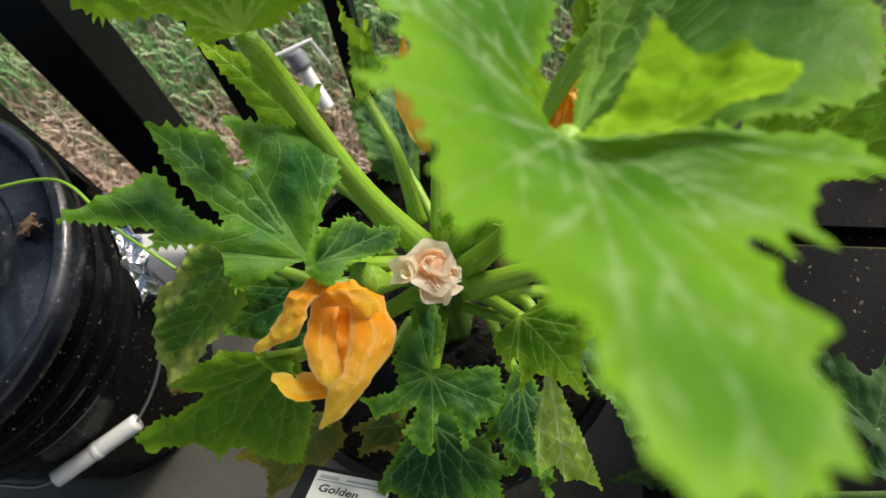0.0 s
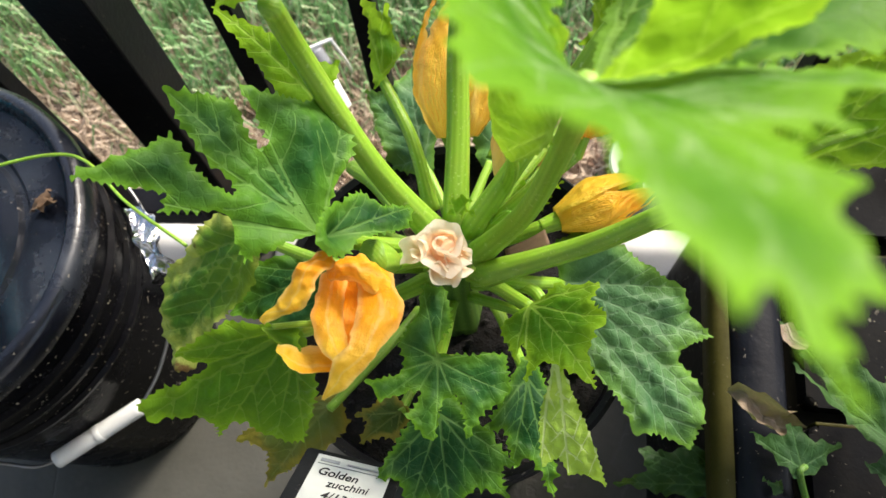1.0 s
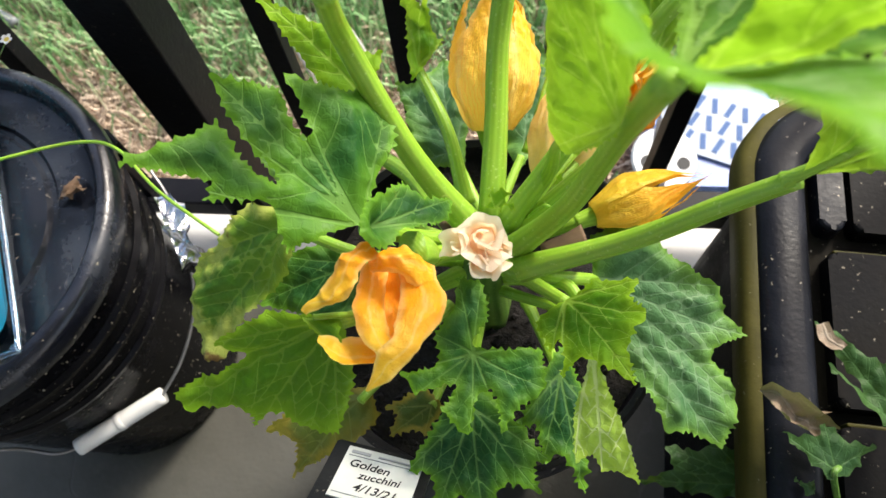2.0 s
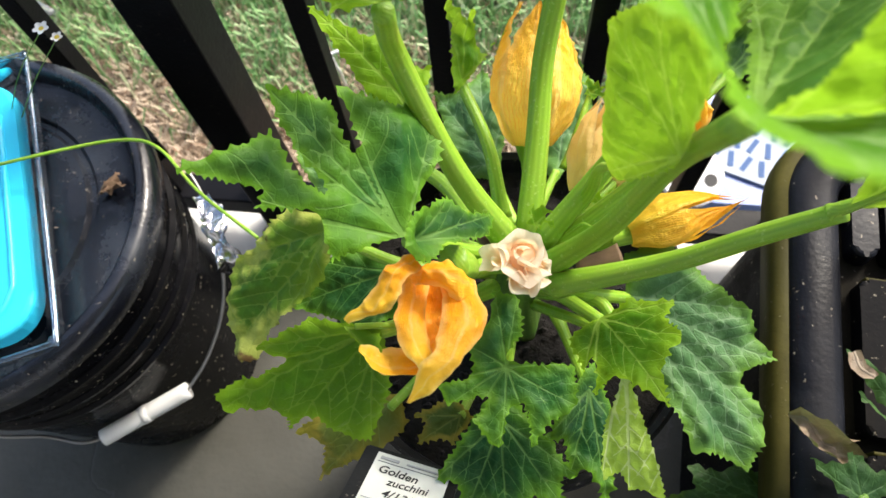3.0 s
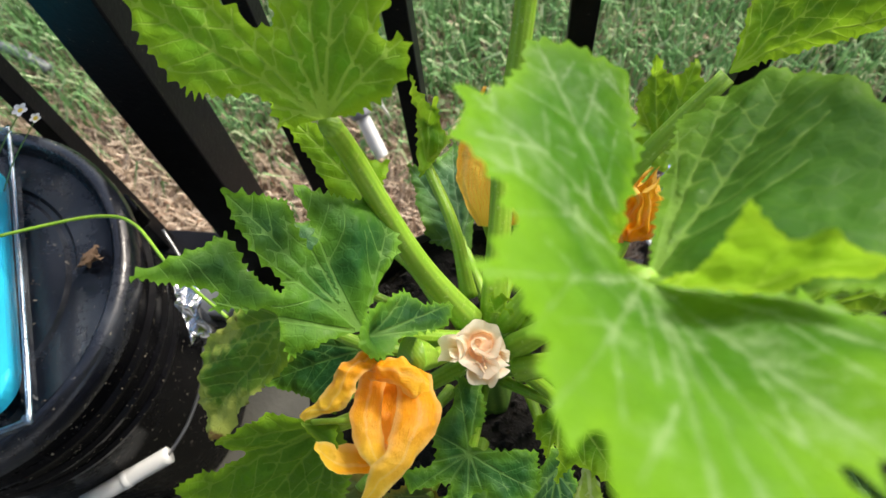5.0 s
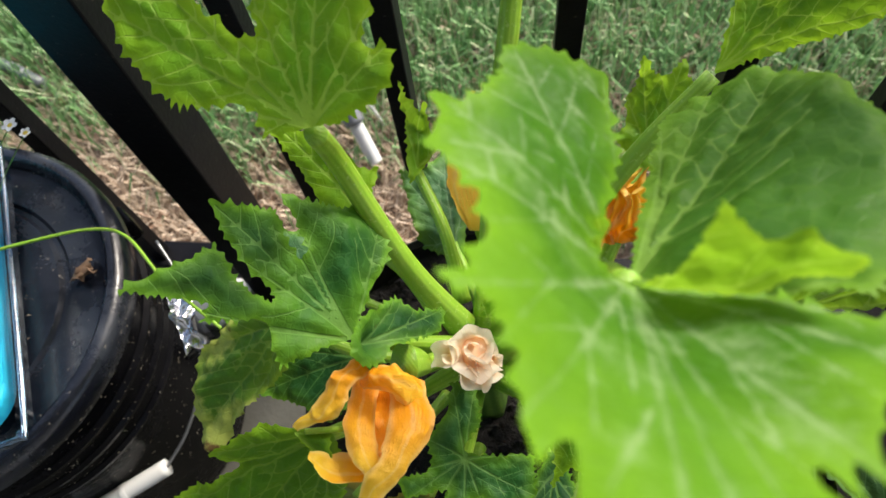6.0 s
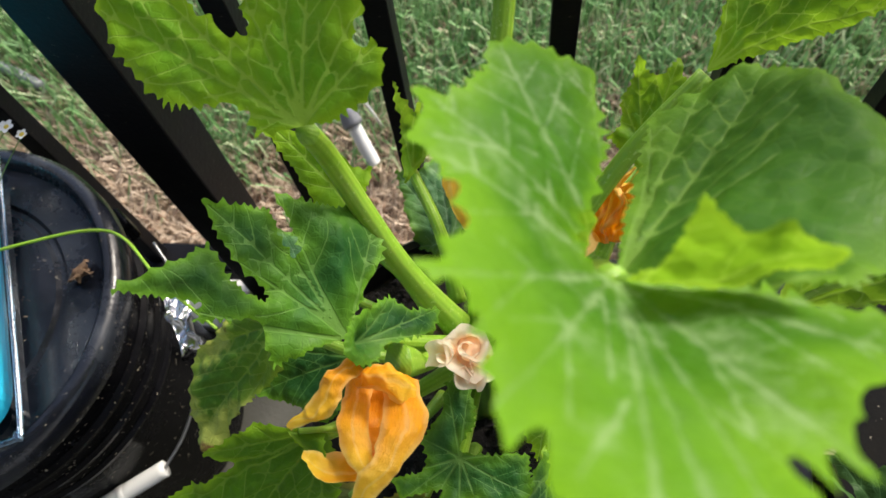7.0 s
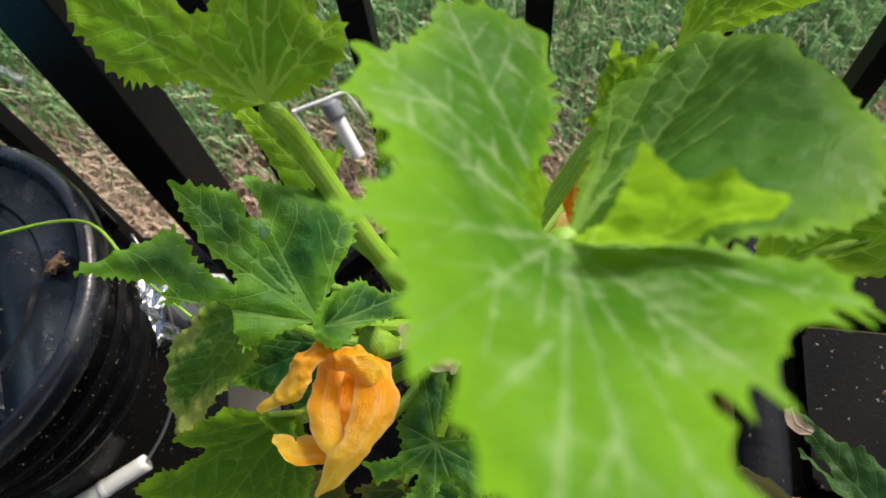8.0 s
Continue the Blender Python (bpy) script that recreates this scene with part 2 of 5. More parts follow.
def concrete_material():
    m = Nodes("concrete")
    col = m.mix(m.step(m.noise(3.5, 6, 0.6), 0.3, 0.7), (0.040, 0.040, 0.030), (0.078, 0.078, 0.066))
    col = m.mix(m.math("MULTIPLY", m.step(m.noise(60, 5, 0.7), 0.5, 0.7), 0.35), col, (0.085, 0.080, 0.064))
    crack = m.tree.nodes.new("ShaderNodeTexVoronoi")
    crack.feature = "DISTANCE_TO_EDGE"
    crack.inputs["Scale"].default_value = 2.6
    warp = m.node("VectorMath", Vector=m.coords())
    warp.operation = "ADD"
    n = m.node("TexNoise", Scale=9.0, Detail=5.0)
    m.link(m.coords(), n.inputs["Vector"])
    scaled = m.node("VectorMath", Vector=n.outputs["Color"])
    scaled.operation = "SCALE"
    scaled.inputs["Scale"].default_value = 0.12
    m.link(scaled.outputs[0], warp.inputs[1])
    m.link(warp.outputs[0], crack.inputs["Vector"])
    line = m.step(crack.outputs["Distance"], 0.006, 0.001)
    col = m.mix(m.math("MULTIPLY", line, 0.55), col, (0.07, 0.068, 0.06))
    h = m.math("SUBTRACT", m.noise(140, 4), line)
    return m.surface(col, 0.75, normal=m.bump(h, 0.3, 0.002))


CONCRETE = concrete_material()


def soil_material(name, a, b, c, scale, lawn=False):
    m = Nodes(name)
    col = m.mix(m.step(m.noise(scale, 6, 0.7), 0.35, 0.65), a, b)
    col = m.mix(m.step(m.noise(scale * 4.3, 4, 0.7), 0.58, 0.68), col, c)
    if lawn:
        sep = m.node("SeparateXYZ", Vector=m.coords())
        far = m.step(m.math("ADD", sep.outputs[1], m.math("MULTIPLY", m.noise(2.5, 5), 0.7)), 1.0, 1.5)
        green = m.mix(m.step(m.noise(1.3, 7, 0.7), 0.35, 0.65), (0.045, 0.10, 0.028), (0.10, 0.17, 0.05))
        col = m.mix(m.math("MULTIPLY", far, 0.85), col, green)
    return m.surface(col, 0.9, normal=m.bump(m.noise(scale * 3, 5, 0.7), 0.9, 0.006))


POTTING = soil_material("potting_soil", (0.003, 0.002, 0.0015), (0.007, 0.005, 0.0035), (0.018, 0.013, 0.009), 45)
EARTH = soil_material("reddish_earth", (0.12, 0.085, 0.06), (0.21, 0.155, 0.115), (0.34, 0.28, 0.21), 11, True)


def blade_material(name, a, b, tip):
    m = Nodes(name)
    rnd = m.tree.nodes.new("ShaderNodeNewGeometry").outputs["Random Per Island"]
    col = m.mix(rnd, a, b)
    col = m.mix(m.step(m.math("FRACT", m.math("MULTIPLY", rnd, 7.31)), 0.72, 0.9), col, tip)
    m.surface(col, 0.5, spec=0.3)
    tr = m.node("BsdfTranslucent")
    m.link(col, tr.inputs["Color"])
    both = m.node("MixShader", Fac=0.25)
    m.link(m.bsdf.outputs[0], both.inputs[1])
    m.link(tr.outputs[0], both.inputs[2])
    m.link(both.outputs[0], m.out.inputs[0])
    return m.mat


GRASS = blade_material("grass_green", (0.09, 0.22, 0.065), (0.26, 0.45, 0.18), (0.44, 0.52, 0.30))
STRAW = blade_material("straw_dry", (0.46, 0.36, 0.26), (0.68, 0.56, 0.43), (0.28, 0.17, 0.11))


def plain(name, color, rough=0.6, scale=120, spread=0.15, gloss=0.5):
    m = Nodes(name)
    dark = tuple(c * (1 - spread) for c in color)
    return m.surface(m.mix(m.noise(scale, 4), dark, color), rough, normal=m.bump(m.noise(scale * 2, 3), 0.1, 0.001), spec=gloss)


PAPER = plain("label_paper", (0.66, 0.68, 0.62), 0.55, 60, 0.06)
INK = plain("black_ink", (0.012, 0.012, 0.015), 0.5)
PRINT_GREY = plain("grey_print", (0.38, 0.40, 0.40), 0.6)
BROWN = plain("brown_dry", (0.20, 0.12, 0.065), 0.8, 200, 0.5)
# greys picked for the unseen slabs, which also reflect in the black plastic
TOP_SCREEN = plain("top_screen_grey", (0.40, 0.41, 0.43), 0.7, 8, 0.3)
BACK_SCREEN = plain("back_screen_grey", (0.46, 0.48, 0.51), 0.7, 8, 0.2)
PRINT_BLUE = plain("blue_print", (0.08, 0.13, 0.26), 0.7, gloss=0.05)
DARK_HOLE = plain("black_rubber_and_hole_dark", (0.008, 0.008, 0.008), 0.5)
WHITE_PETAL = plain("white_petal", (0.85, 0.85, 0.80), 0.5)
YELLOW_CENTRE = plain("yellow_centre", (0.75, 0.55, 0.05), 0.6)


# ---- mesh helpers ----
def mesh_from(name, verts, faces, material, smooth=True, uv=None, rim=None):
    me = bpy.data.meshes.new(name)
    me.from_pydata([tuple(map(float, v)) for v in verts], [], faces)
    if uv is not None:
        layer = me.uv_layers.new(name="UVMap")
        idx = np.empty(len(me.loops), dtype=np.int32)
        me.loops.foreach_get("vertex_index", idx)
        layer.data.foreach_set("uv", np.asarray(uv, dtype=np.float32)[idx].ravel())
    if rim is not None:
        me.attributes.new("rim", "FLOAT", "POINT").data.foreach_set("value", np.asarray(rim, dtype=np.float32))
    me.materials.append(material)
    if smooth:
        me.polygons.foreach_set("use_smooth", [True] * len(me.polygons))
    me.update()
    return me


def piece(name, me, parent=None, label=""):
    ob = new(name, me)
    if parent is not None:
        ob.parent = parent
    return tagged(ob, label)


def part(name, bm, material, parent=None, label="", smooth=False):
    me = bpy.data.meshes.new(name)
    bm.normal_update()
    bm.to_mesh(me)
    bm.free()
    me.materials.append(material)
    if smooth:
        me.polygons.foreach_set("use_smooth", [True] * len(me.polygons))
    return piece(name, me, parent, label)


def holder(name, label, category, group="", kind=""):
    return tagged(new(name), label, category, group, kind)


def spline(points, count):
    """Points along a smooth curve through the given ones."""
    p = [Vector(q) for q in points]
    if len(p) == 2:
        return [p[0].lerp(p[1], i / (count - 1)) for i in range(count)]
    p = [p[0] * 2 - p[1]] + p + [p[-1] * 2 - p[-2]]
    out = []
    for i in range(count):
        s = i / (count - 1) * (len(p) - 3)
        k = min(int(s), len(p) - 4)
        t = s - k
        a, b, c, d = p[k : k + 4]
        out.append(0.5 * ((2 * b) + (c - a) * t + (2 * a - 5 * b + 4 * c - d) * t * t + (3 * b - a - 3 * c + d) * t**3))
    return out


def tube_mesh(name, points, r0, r1, material, sides=14, rings=18, ribs=0.0, flare=0.0):
    line = spline(points, rings)
    verts, faces, uv = [], [], []
    ref = Vector((0.3, 0.2, 1)) if abs((line[-1] - line[0]).normalized().z) < 0.9 else Vector((1, 0.1, 0))
    for i, c in enumerate(line):
        t = (line[min(i + 1, rings - 1)] - line[max(i - 1, 0)]).normalized()
        x = t.cross(ref).normalized()
        y = t.cross(x)
        k = i / (rings - 1)
        r = r0 + (r1 - r0) * k + flare * r0 * ((1 - k) ** 8)
        for j in range(sides + 1):
            a = 2 * math.pi * j / sides
            rr = r * (1 + ribs * math.cos(a * 5))
            verts.append(c + x * (rr * math.cos(a)) + y * (rr * math.sin(a)))
            uv.append((j / sides, k))
    w = sides + 1
    for i in range(rings - 1):
        for j in range(sides):
            a = i * w + j
            faces.append((a, a + 1, a + w + 1, a + w))
    faces.append(tuple(range(sides - 1, -1, -1)))
    faces.append(tuple(range((rings - 1) * w, (rings - 1) * w + sides)))
    return mesh_from(name, verts, faces, material, uv=uv)


def inside(px, py, ring):
    """Which of the points lie in the closed ring."""
    hit = np.zeros(len(px), dtype=bool)
    x0, y0 = ring[:, 0], ring[:, 1]
    x1, y1 = np.roll(x0, -1), np.roll(y0, -1)
    for ax, ay, bx, by in zip(x0, y0, x1, y1):
        if ay != by:
            hit ^= ((ay > py) != (by > py)) & (px < (bx - ax) * (py - ay) / (by - ay) + ax)
    return hit


def nearest(p, q):
    """For each point of p, the distance to the nearest of q, and which one it is."""
    best, which = np.full(len(p), 9.0), np.zeros(len(p), dtype=int)
    for k in range(0, len(p), 600):
        d = np.hypot(p[k : k + 600, None, 0] - q[None, :, 0], p[k : k + 600, None, 1] - q[None, :, 1])
        which[k : k + 600] = d.argmin(1)
        best[k : k + 600] = d.min(1)
    return best, which


def lobes_round(base, tips, up, lobe, notch):
    """Tips in order round the base, with a bay between each two and the notch in the widest gap."""
    mean = sum((t - base for t in tips), Vector()) / len(tips)
    ex = (mean - up * mean.dot(up)).normalized()
    ey = up.cross(ex)
    polar = sorted((math.atan2((t - base).dot(ey), (t - base).dot(ex)), (t - base)) for t in tips)
    gaps = [(polar[(i + 1) % len(polar)][0] - polar[i][0]) % (2 * math.pi) for i in range(len(polar))]
    widest = gaps.index(max(gaps))
    ring = []
    for i, (ang, q) in enumerate(polar):
        after = polar[(i + 1) % len(polar)][1]
        depth = notch if i == widest else lobe * min(1.0, gaps[i] / 0.6)
        mid = ang + gaps[i] / 2
        far = (math.hypot(q.dot(ex), q.dot(ey)) + math.hypot(after.dot(ex), after.dot(ey))) / 2 * (1 - depth)
        ring += [base + q, base + (ex * math.cos(mid) + ey * math.sin(mid)) * far + up * ((q + after).dot(up) / 2 * (1 - depth))]
    return ring


def leaf_mesh(name, base, tips, material, seed=0, lobe=0.42, teeth=0.07, tooth=0.0075, puff=0.035, ruffle=0.05, notch=0.72, up=None, rim=None, grid=70, vein=1.0, fold=0.05):
    """A lobed, toothed blade with sunken veins. Its outline runs through rim, tips and bays in order, or through bays set between the tips."""
    rng = random.Random(seed)
    base = Vector(base)
    tooth = tooth * 0.8
    if rim is None:
        ring3 = lobes_round(base, [Vector(t) for t in tips], Vector((0, 0, 1)), lobe, notch)
    else:
        ring3 = [Vector(q) for q in rim]
    if up is None:
        c = np.array([tuple(q) for q in ring3])
        up = Vector(np.linalg.svd(c - c.mean(0))[2][2])
        up = up if up.z > 0 else -up
    up = Vector(up).normalized()
    ex = up.orthogonal().normalized()
    ey = up.cross(ex)
    flat = np.array([((q - base).dot(ex), (q - base).dot(ey), (q - base).dot(up)) for q in ring3])
    area = sum(flat[i, 0] * flat[(i + 1) % len(flat), 1] - flat[(i + 1) % len(flat), 0] * flat[i, 1] for i in range(len(flat)))
    if area < 0:
        flat = flat[::-1]
    n = len(flat)
    size = np.hypot(flat[:, 0], flat[:, 1]).max()
    # the outline: smooth through the bays, pointed at the tips
    tangent = np.zeros_like(flat)
    tip_at = []
    for i in range(n):
        p, q, r = flat[i - 1], flat[i], flat[(i + 1) % n]
        u, v = (q - p)[:2], (r - q)[:2]
        turn = math.atan2(u[0] * v[1] - u[1] * v[0], u @ v)
        sharp = 0.2 if turn > 0.7 else 0.95
        tangent[i] = sharp * (r - p) / np.linalg.norm(r - p) * min(np.linalg.norm(q - p), np.linalg.norm(r - q))
        far = np.hypot(*q[:2])
        if turn > 0.5 and far > 0.42 * size:
            tip_at.append(i)
    smooth = []
    for i in range(n):
        p, q, m0, m1 = flat[i], flat[(i + 1) % n], tangent[i], tangent[(i + 1) % n]
        for t in np.linspace(0, 1, 40, endpoint=False):
            smooth.append((2 * t**3 - 3 * t**2 + 1) * p + (t**3 - 2 * t**2 + t) * m0 + (3 * t**2 - 2 * t**3) * q + (t**3 - t**2) * m1)
    smooth = np.array(smooth)
    run = np.concatenate([[0], np.cumsum(np.hypot(*(np.roll(smooth, -1, 0) - smooth)[:, :2].T))])
    around = int(min(1300, max(120, run[-1] / (tooth / 7))))
    want = np.linspace(0, run[-1], around, endpoint=False)
    closed = np.vstack([smooth, smooth[:1]])
    edge = np.stack([np.interp(want, run, closed[:, k]) for k in range(3)], 1)
    away = np.roll(edge, -2, 0) - np.roll(edge, 2, 0)
    away = np.stack([away[:, 1], -away[:, 0]], 1) / np.maximum(1e-9, np.hypot(away[:, 0], away[:, 1]))[:, None]
    along = want / run[-1]
    wob = [rng.random() * 6.3 for _ in range(4)]
    phase = round(run[-1] / tooth) * (along + 0.012 * np.sin(6.283 * 5 * along + wob[0]) + 0.006 * np.sin(6.283 * 11 * along + wob[1]))
    w = phase % 1.0
    spike = np.where(w < 0.62, w / 0.62, (1 - w) / 0.38) ** 1.7
    coarse = 1 - abs(2 * ((phase * 0.34 + wob[2]) % 1.0) - 1)
    uneven = 0.5 + 0.5 * np.sin(6.283 * 7 * along + wob[3]) * np.sin(6.283 * 17 * along + wob[0])
    out = tooth * teeth * (7.0 * (spike - 0.36) * (0.2 + 1.0 * uneven) + 3.2 * (coarse - 0.5) * (1.2 - uneven))
    out *= np.minimum(1.0, np.hypot(edge[:, 0], edge[:, 1]) / (0.2 * size))
    rim2 = edge[:, :2] + away * out[:, None]
    # veins: one to each tip, with branches toward the edge
    mains = []
    for i in tip_at:
        q = flat[i, :2]
        side = np.array([-q[1], q[0]])
        m = max(8, int(np.hypot(*q) / 0.0011))
        t = np.linspace(0.0, 0.97, m)[:, None]
        mains.append(q * t + side * 0.10 * rng.uniform(-1, 1) * t * (1 - t))
    twigs, wide_t = [], []
    for line in mains:
        length = np.hypot(*line[-1])
        for k, f in enumerate(np.arange(0.16, 0.93, 0.0135 / max(0.02, length) * rng.uniform(0.9, 1.15))):
            j = int(f * (len(line) - 1))
            d = line[min(j + 2, len(line) - 1)] - line[max(0, j - 2)]
            d = d / max(1e-9, np.hypot(*d))
            for hand in (-1, 1):
                a = hand * rng.uniform(0.62, 0.85)
                q, h = line[min(len(line) - 1, j + (2 if hand > 0 else 0))].copy(), np.array([d[0] * math.cos(a) - d[1] * math.sin(a), d[0] * math.sin(a) + d[1] * math.cos(a)])
                reach = min(0.045, 0.55 * length * (1.1 - f))
                steps = int(reach / 0.0012)
                row = []
                for s in range(steps):
                    q = q + h * 0.0012
                    c0 = -hand * 0.010 + rng.uniform(-0.05, 0.05)
                    h = np.array([h[0] * math.cos(c0) - h[1] * math.sin(c0), h[0] * math.sin(c0) + h[1] * math.cos(c0)])
                    row.append(q)
                if len(row) > 3:
                    row = np.array(row)
                    near = np.full(len(row), 9.0)
                    for other in mains:
                        if other is not line:
                            near = np.minimum(near, nearest(row, other)[0])
                    stop = np.where(near < 0.004)[0]
                    row = row[: stop[0]] if len(stop) else row
                    twigs.append(row)
                    wide_t.append(np.linspace(0.42, 0.16, max(1, len(row)))[: len(row)])
    vp = np.vstack(mains + twigs) if mains else np.zeros((1, 2))
    vw = np.concatenate([np.linspace(1.4, 0.40, len(q)) for q in mains] + wide_t) if mains else np.ones(1)
    keep = inside(vp[:, 0], vp[:, 1], rim2)
    keep[0] = True
    vp, vw = vp[keep], vw[keep] * 0.00095 * vein * (0.6 + 0.4 * min(1.0, size / 0.08))
    # fill with points and triangulate
    step = max(0.00115, 2 * size / grid / 1.6)
    low, high = rim2.min(0), rim2.max(0)
    gx, gy = np.meshgrid(np.arange(low[0], high[0], step), np.arange(low[1], high[1], step * 0.87))
    gx = gx + (np.arange(gx.shape[0]) % 2)[:, None] * step * 0.5
    fill = np.stack([gx.ravel(), gy.ravel()], 1)
    fill = fill[inside(fill[:, 0], fill[:, 1], rim2)]
    fill = fill[(nearest(fill, rim2)[0] > step * 0.6) & (nearest(fill, vp)[0] > step * 0.45)]
    inner = vp[nearest(vp, rim2)[0] > step * 0.4]
    pts = np.vstack([rim2, fill, inner])
    made = geometry.delaunay_2d_cdt([Vector(q) for q in pts], [(i, (i + 1) % around) for i in range(around)], [], 1, 1e-7)
    p2 = np.array([(q.x, q.y) for q in made[0]])
    # heights: a smooth sheet through base and outline, pressed in along the veins and waved at the edge
    pick = np.linspace(0, around, 56, endpoint=False).astype(int)
    node = np.vstack([edge[pick], [[0, 0, 0]]])
    nn = len(node)
    full = np.zeros((nn + 3, nn + 3))
    full[:nn, :nn] = np.hypot(node[:, None, 0] - node[None, :, 0], node[:, None, 1] - node[None, :, 1]) + np.eye(nn) * -0.002
    full[:nn, nn:] = np.stack([np.ones(nn), node[:, 0], node[:, 1]], 1)
    full[nn:, :nn] = full[:nn, nn:].T
    weight = np.linalg.solve(full, np.concatenate([node[:, 2], [0, 0, 0]]))
    kernel = np.hypot(p2[:, None, 0] - node[None, :, 0], p2[:, None, 1] - node[None, :, 1])
    z = kernel @ weight[:nn] + weight[nn] + p2 @ weight[nn + 1 :]
    dv, which = nearest(p2, vp)
    de = nearest(p2, rim2)[0]
    ratio = np.minimum(4.0, dv / vw[which])
    z += puff * 0.038 * (1 - np.exp(-((dv / 0.0042) ** 2))) * np.minimum(1.0, de / 0.004 + 0.3)
    if mains:
        dm = nearest(p2, np.vstack(mains))[0]
        z += fold * size * (1 - np.exp(-((dm / 0.011) ** 2))) * np.minimum(1.0, de / 0.012 + 0.15)
    verts = []
    for (x, y), h, d in zip(p2, z, de):
        q = base + ex * x + ey * y + up * h
        f = math.exp(-d / 0.010)
        s3 = q * 30 + Vector((seed * 3.7, 0, 0))
        wave = ruffle * size * (0.55 + 1.5 * f) * noise.noise(s3) + ruffle * size * 1.5 * f * noise.noise(q * 85 + Vector((0, seed, 0)))
        wave += noise.noise(q * 120) * 0.0011 + noise.noise(q * 260) * 0.0006
        verts.append(q + up * (wave * min(1.0, math.hypot(x, y) / (0.25 * size))))
    me = mesh_from(name, verts, [tuple(f) for f in made[2]], material, rim=np.maximum(0.0, 1 - de / min(0.02, 0.20 * size)))
    me.attributes.new("vein", "FLOAT", "POINT").data.foreach_set("value", ratio.astype(np.float32))
    return me


def sheet_mesh(name, points, sides, material, curl=0.0, crumple=0.0, ruffle=0.0, seed=0, nu=15, nv=26, metric=False):
    """A petal or folded leaf: a strip along points, whose half-width vectors are sides, bent across by curl."""
    line, half = spline(points, nv), spline(sides, nv)
    span = sum((q1 - q0).length for q0, q1 in zip(line, line[1:]))
    rng = random.Random(seed)
    ph = [rng.random() * 6.3 for _ in range(4)]
    verts, faces, uv, rim = [], [], [], []
    for i in range(nv):
        v = i / (nv - 1)
        t = (line[min(i + 1, nv - 1)] - line[max(i - 1, 0)]).normalized()
        nrm = t.cross(half[i]).normalized()
        wide = half[i].length
        for j in range(nu):
            u = j / (nu - 1) * 2 - 1
            q = line[i] + half[i] * u * (1 - 0.25 * abs(curl) * u * u) + nrm * (curl * wide * u * u)
            q += nrm * (ruffle * wide * abs(u) ** 1.5 * math.sin(v * 17 + ph[0] + u * 2) + 0.4 * ruffle * wide * math.sin(v * 31 + ph[1] + 5 * u))
            if crumple:
                q += crumple * (noise.noise_vector(q * 70 + Vector((seed, 0, 0))) * 0.7 + noise.noise_vector(q * 190 + Vector((0, seed, 0))) * 0.4)
            verts.append(q)
            uv.append((u * wide, v * span) if metric else ((u + 1) / 2, v))
            rim.append(max(abs(u), v))
    for i in range(nv - 1):
        for j in range(nu - 1):
            a = i * nu + j
            faces.append((a, a + 1, a + nu + 1, a + nu))
    me = mesh_from(name, verts, faces, material, uv=uv, rim=rim)
    if metric:
        me.attributes.new("vein", "FLOAT", "POINT").data.foreach_set("value", [min(4.0, abs(a) / 0.001) for a, b in uv])
    return me


def lathe(name, profile, material, segments=72, smooth=True, squash=1.0):
    verts, faces = [], []
    n = len(profile)
    for i in range(segments):
        a = 2 * math.pi * i / segments
        for r, z in profile:
            verts.append((r * math.cos(a), r * math.sin(a) * squash, z))
    for i in range(segments):
        b = ((i + 1) % segments) * n
        for k in range(n - 1):
            faces.append((i * n + k, b + k, b + k + 1, i * n + k + 1))
    me = mesh_from(name, verts, faces, material, smooth=False)
    bm = bmesh.new()
    bm.from_mesh(me)
    bmesh.ops.remove_doubles(bm, verts=bm.verts, dist=1e-6)
    bmesh.ops.recalc_face_normals(bm, faces=bm.faces)
    bm.to_mesh(me)
    bm.free()
    if smooth:
        me.polygons.foreach_set("use_smooth", [True] * len(me.polygons))
        me.set_sharp_from_angle(angle=radians(35))
    return me


def box_bm(x0, x1, y0, y1, z0, z1, bevel=0.0, segments=2):
    bm = bmesh.new()
    bmesh.ops.create_cube(bm, size=1)
    for v in bm.verts:
        v.co = Vector(((x0 + x1) / 2 + v.co.x * (x1 - x0), (y0 + y1) / 2 + v.co.y * (y1 - y0), (z0 + z1) / 2 + v.co.z * (z1 - z0)))
    if bevel:
        bmesh.ops.bevel(bm, geom=bm.edges[:], offset=bevel, segments=segments, affect="EDGES", profile=0.5)
    return bm


def rounded_slab(x0, x1, y0, y1, z0, z1, radius, bevel=0.003, steps=8):
    """A plate with rounded corners in plan and softened edges."""
    bm = bmesh.new()
    ring = []
    for cx, cy, s in ((x1 - radius, y1 - radius, 0), (x0 + radius, y1 - radius, 90), (x0 + radius, y0 + radius, 180), (x1 - radius, y0 + radius, 270)):
        for k in range(steps + 1):
            a = radians(s + 90 * k / steps)
            ring.append((cx + radius * math.cos(a), cy + radius * math.sin(a)))
    lows = [bm.verts.new((x, y, z0)) for x, y in ring]
    highs = [bm.verts.new((x, y, z1)) for x, y in ring]
    n = len(ring)
    bm.faces.new(lows[::-1])
    top = bm.faces.new(highs)
    for i in range(n):
        bm.faces.new((lows[i], lows[(i + 1) % n], highs[(i + 1) % n], highs[i]))
    if bevel:
        bmesh.ops.bevel(bm, geom=list(top.edges), offset=bevel, segments=3, affect="EDGES", profile=0.5)
    return bm


# ---- setting ----
GROUND_Z = -0.09
slab = tagged(part("floor", box_bm(-2.6, 2.6, -1.8, 0.452, -0.12, 0.0, 0.006), CONCRETE), "grey stained concrete patio slab with hairline cracks", "floor", kind="structure")


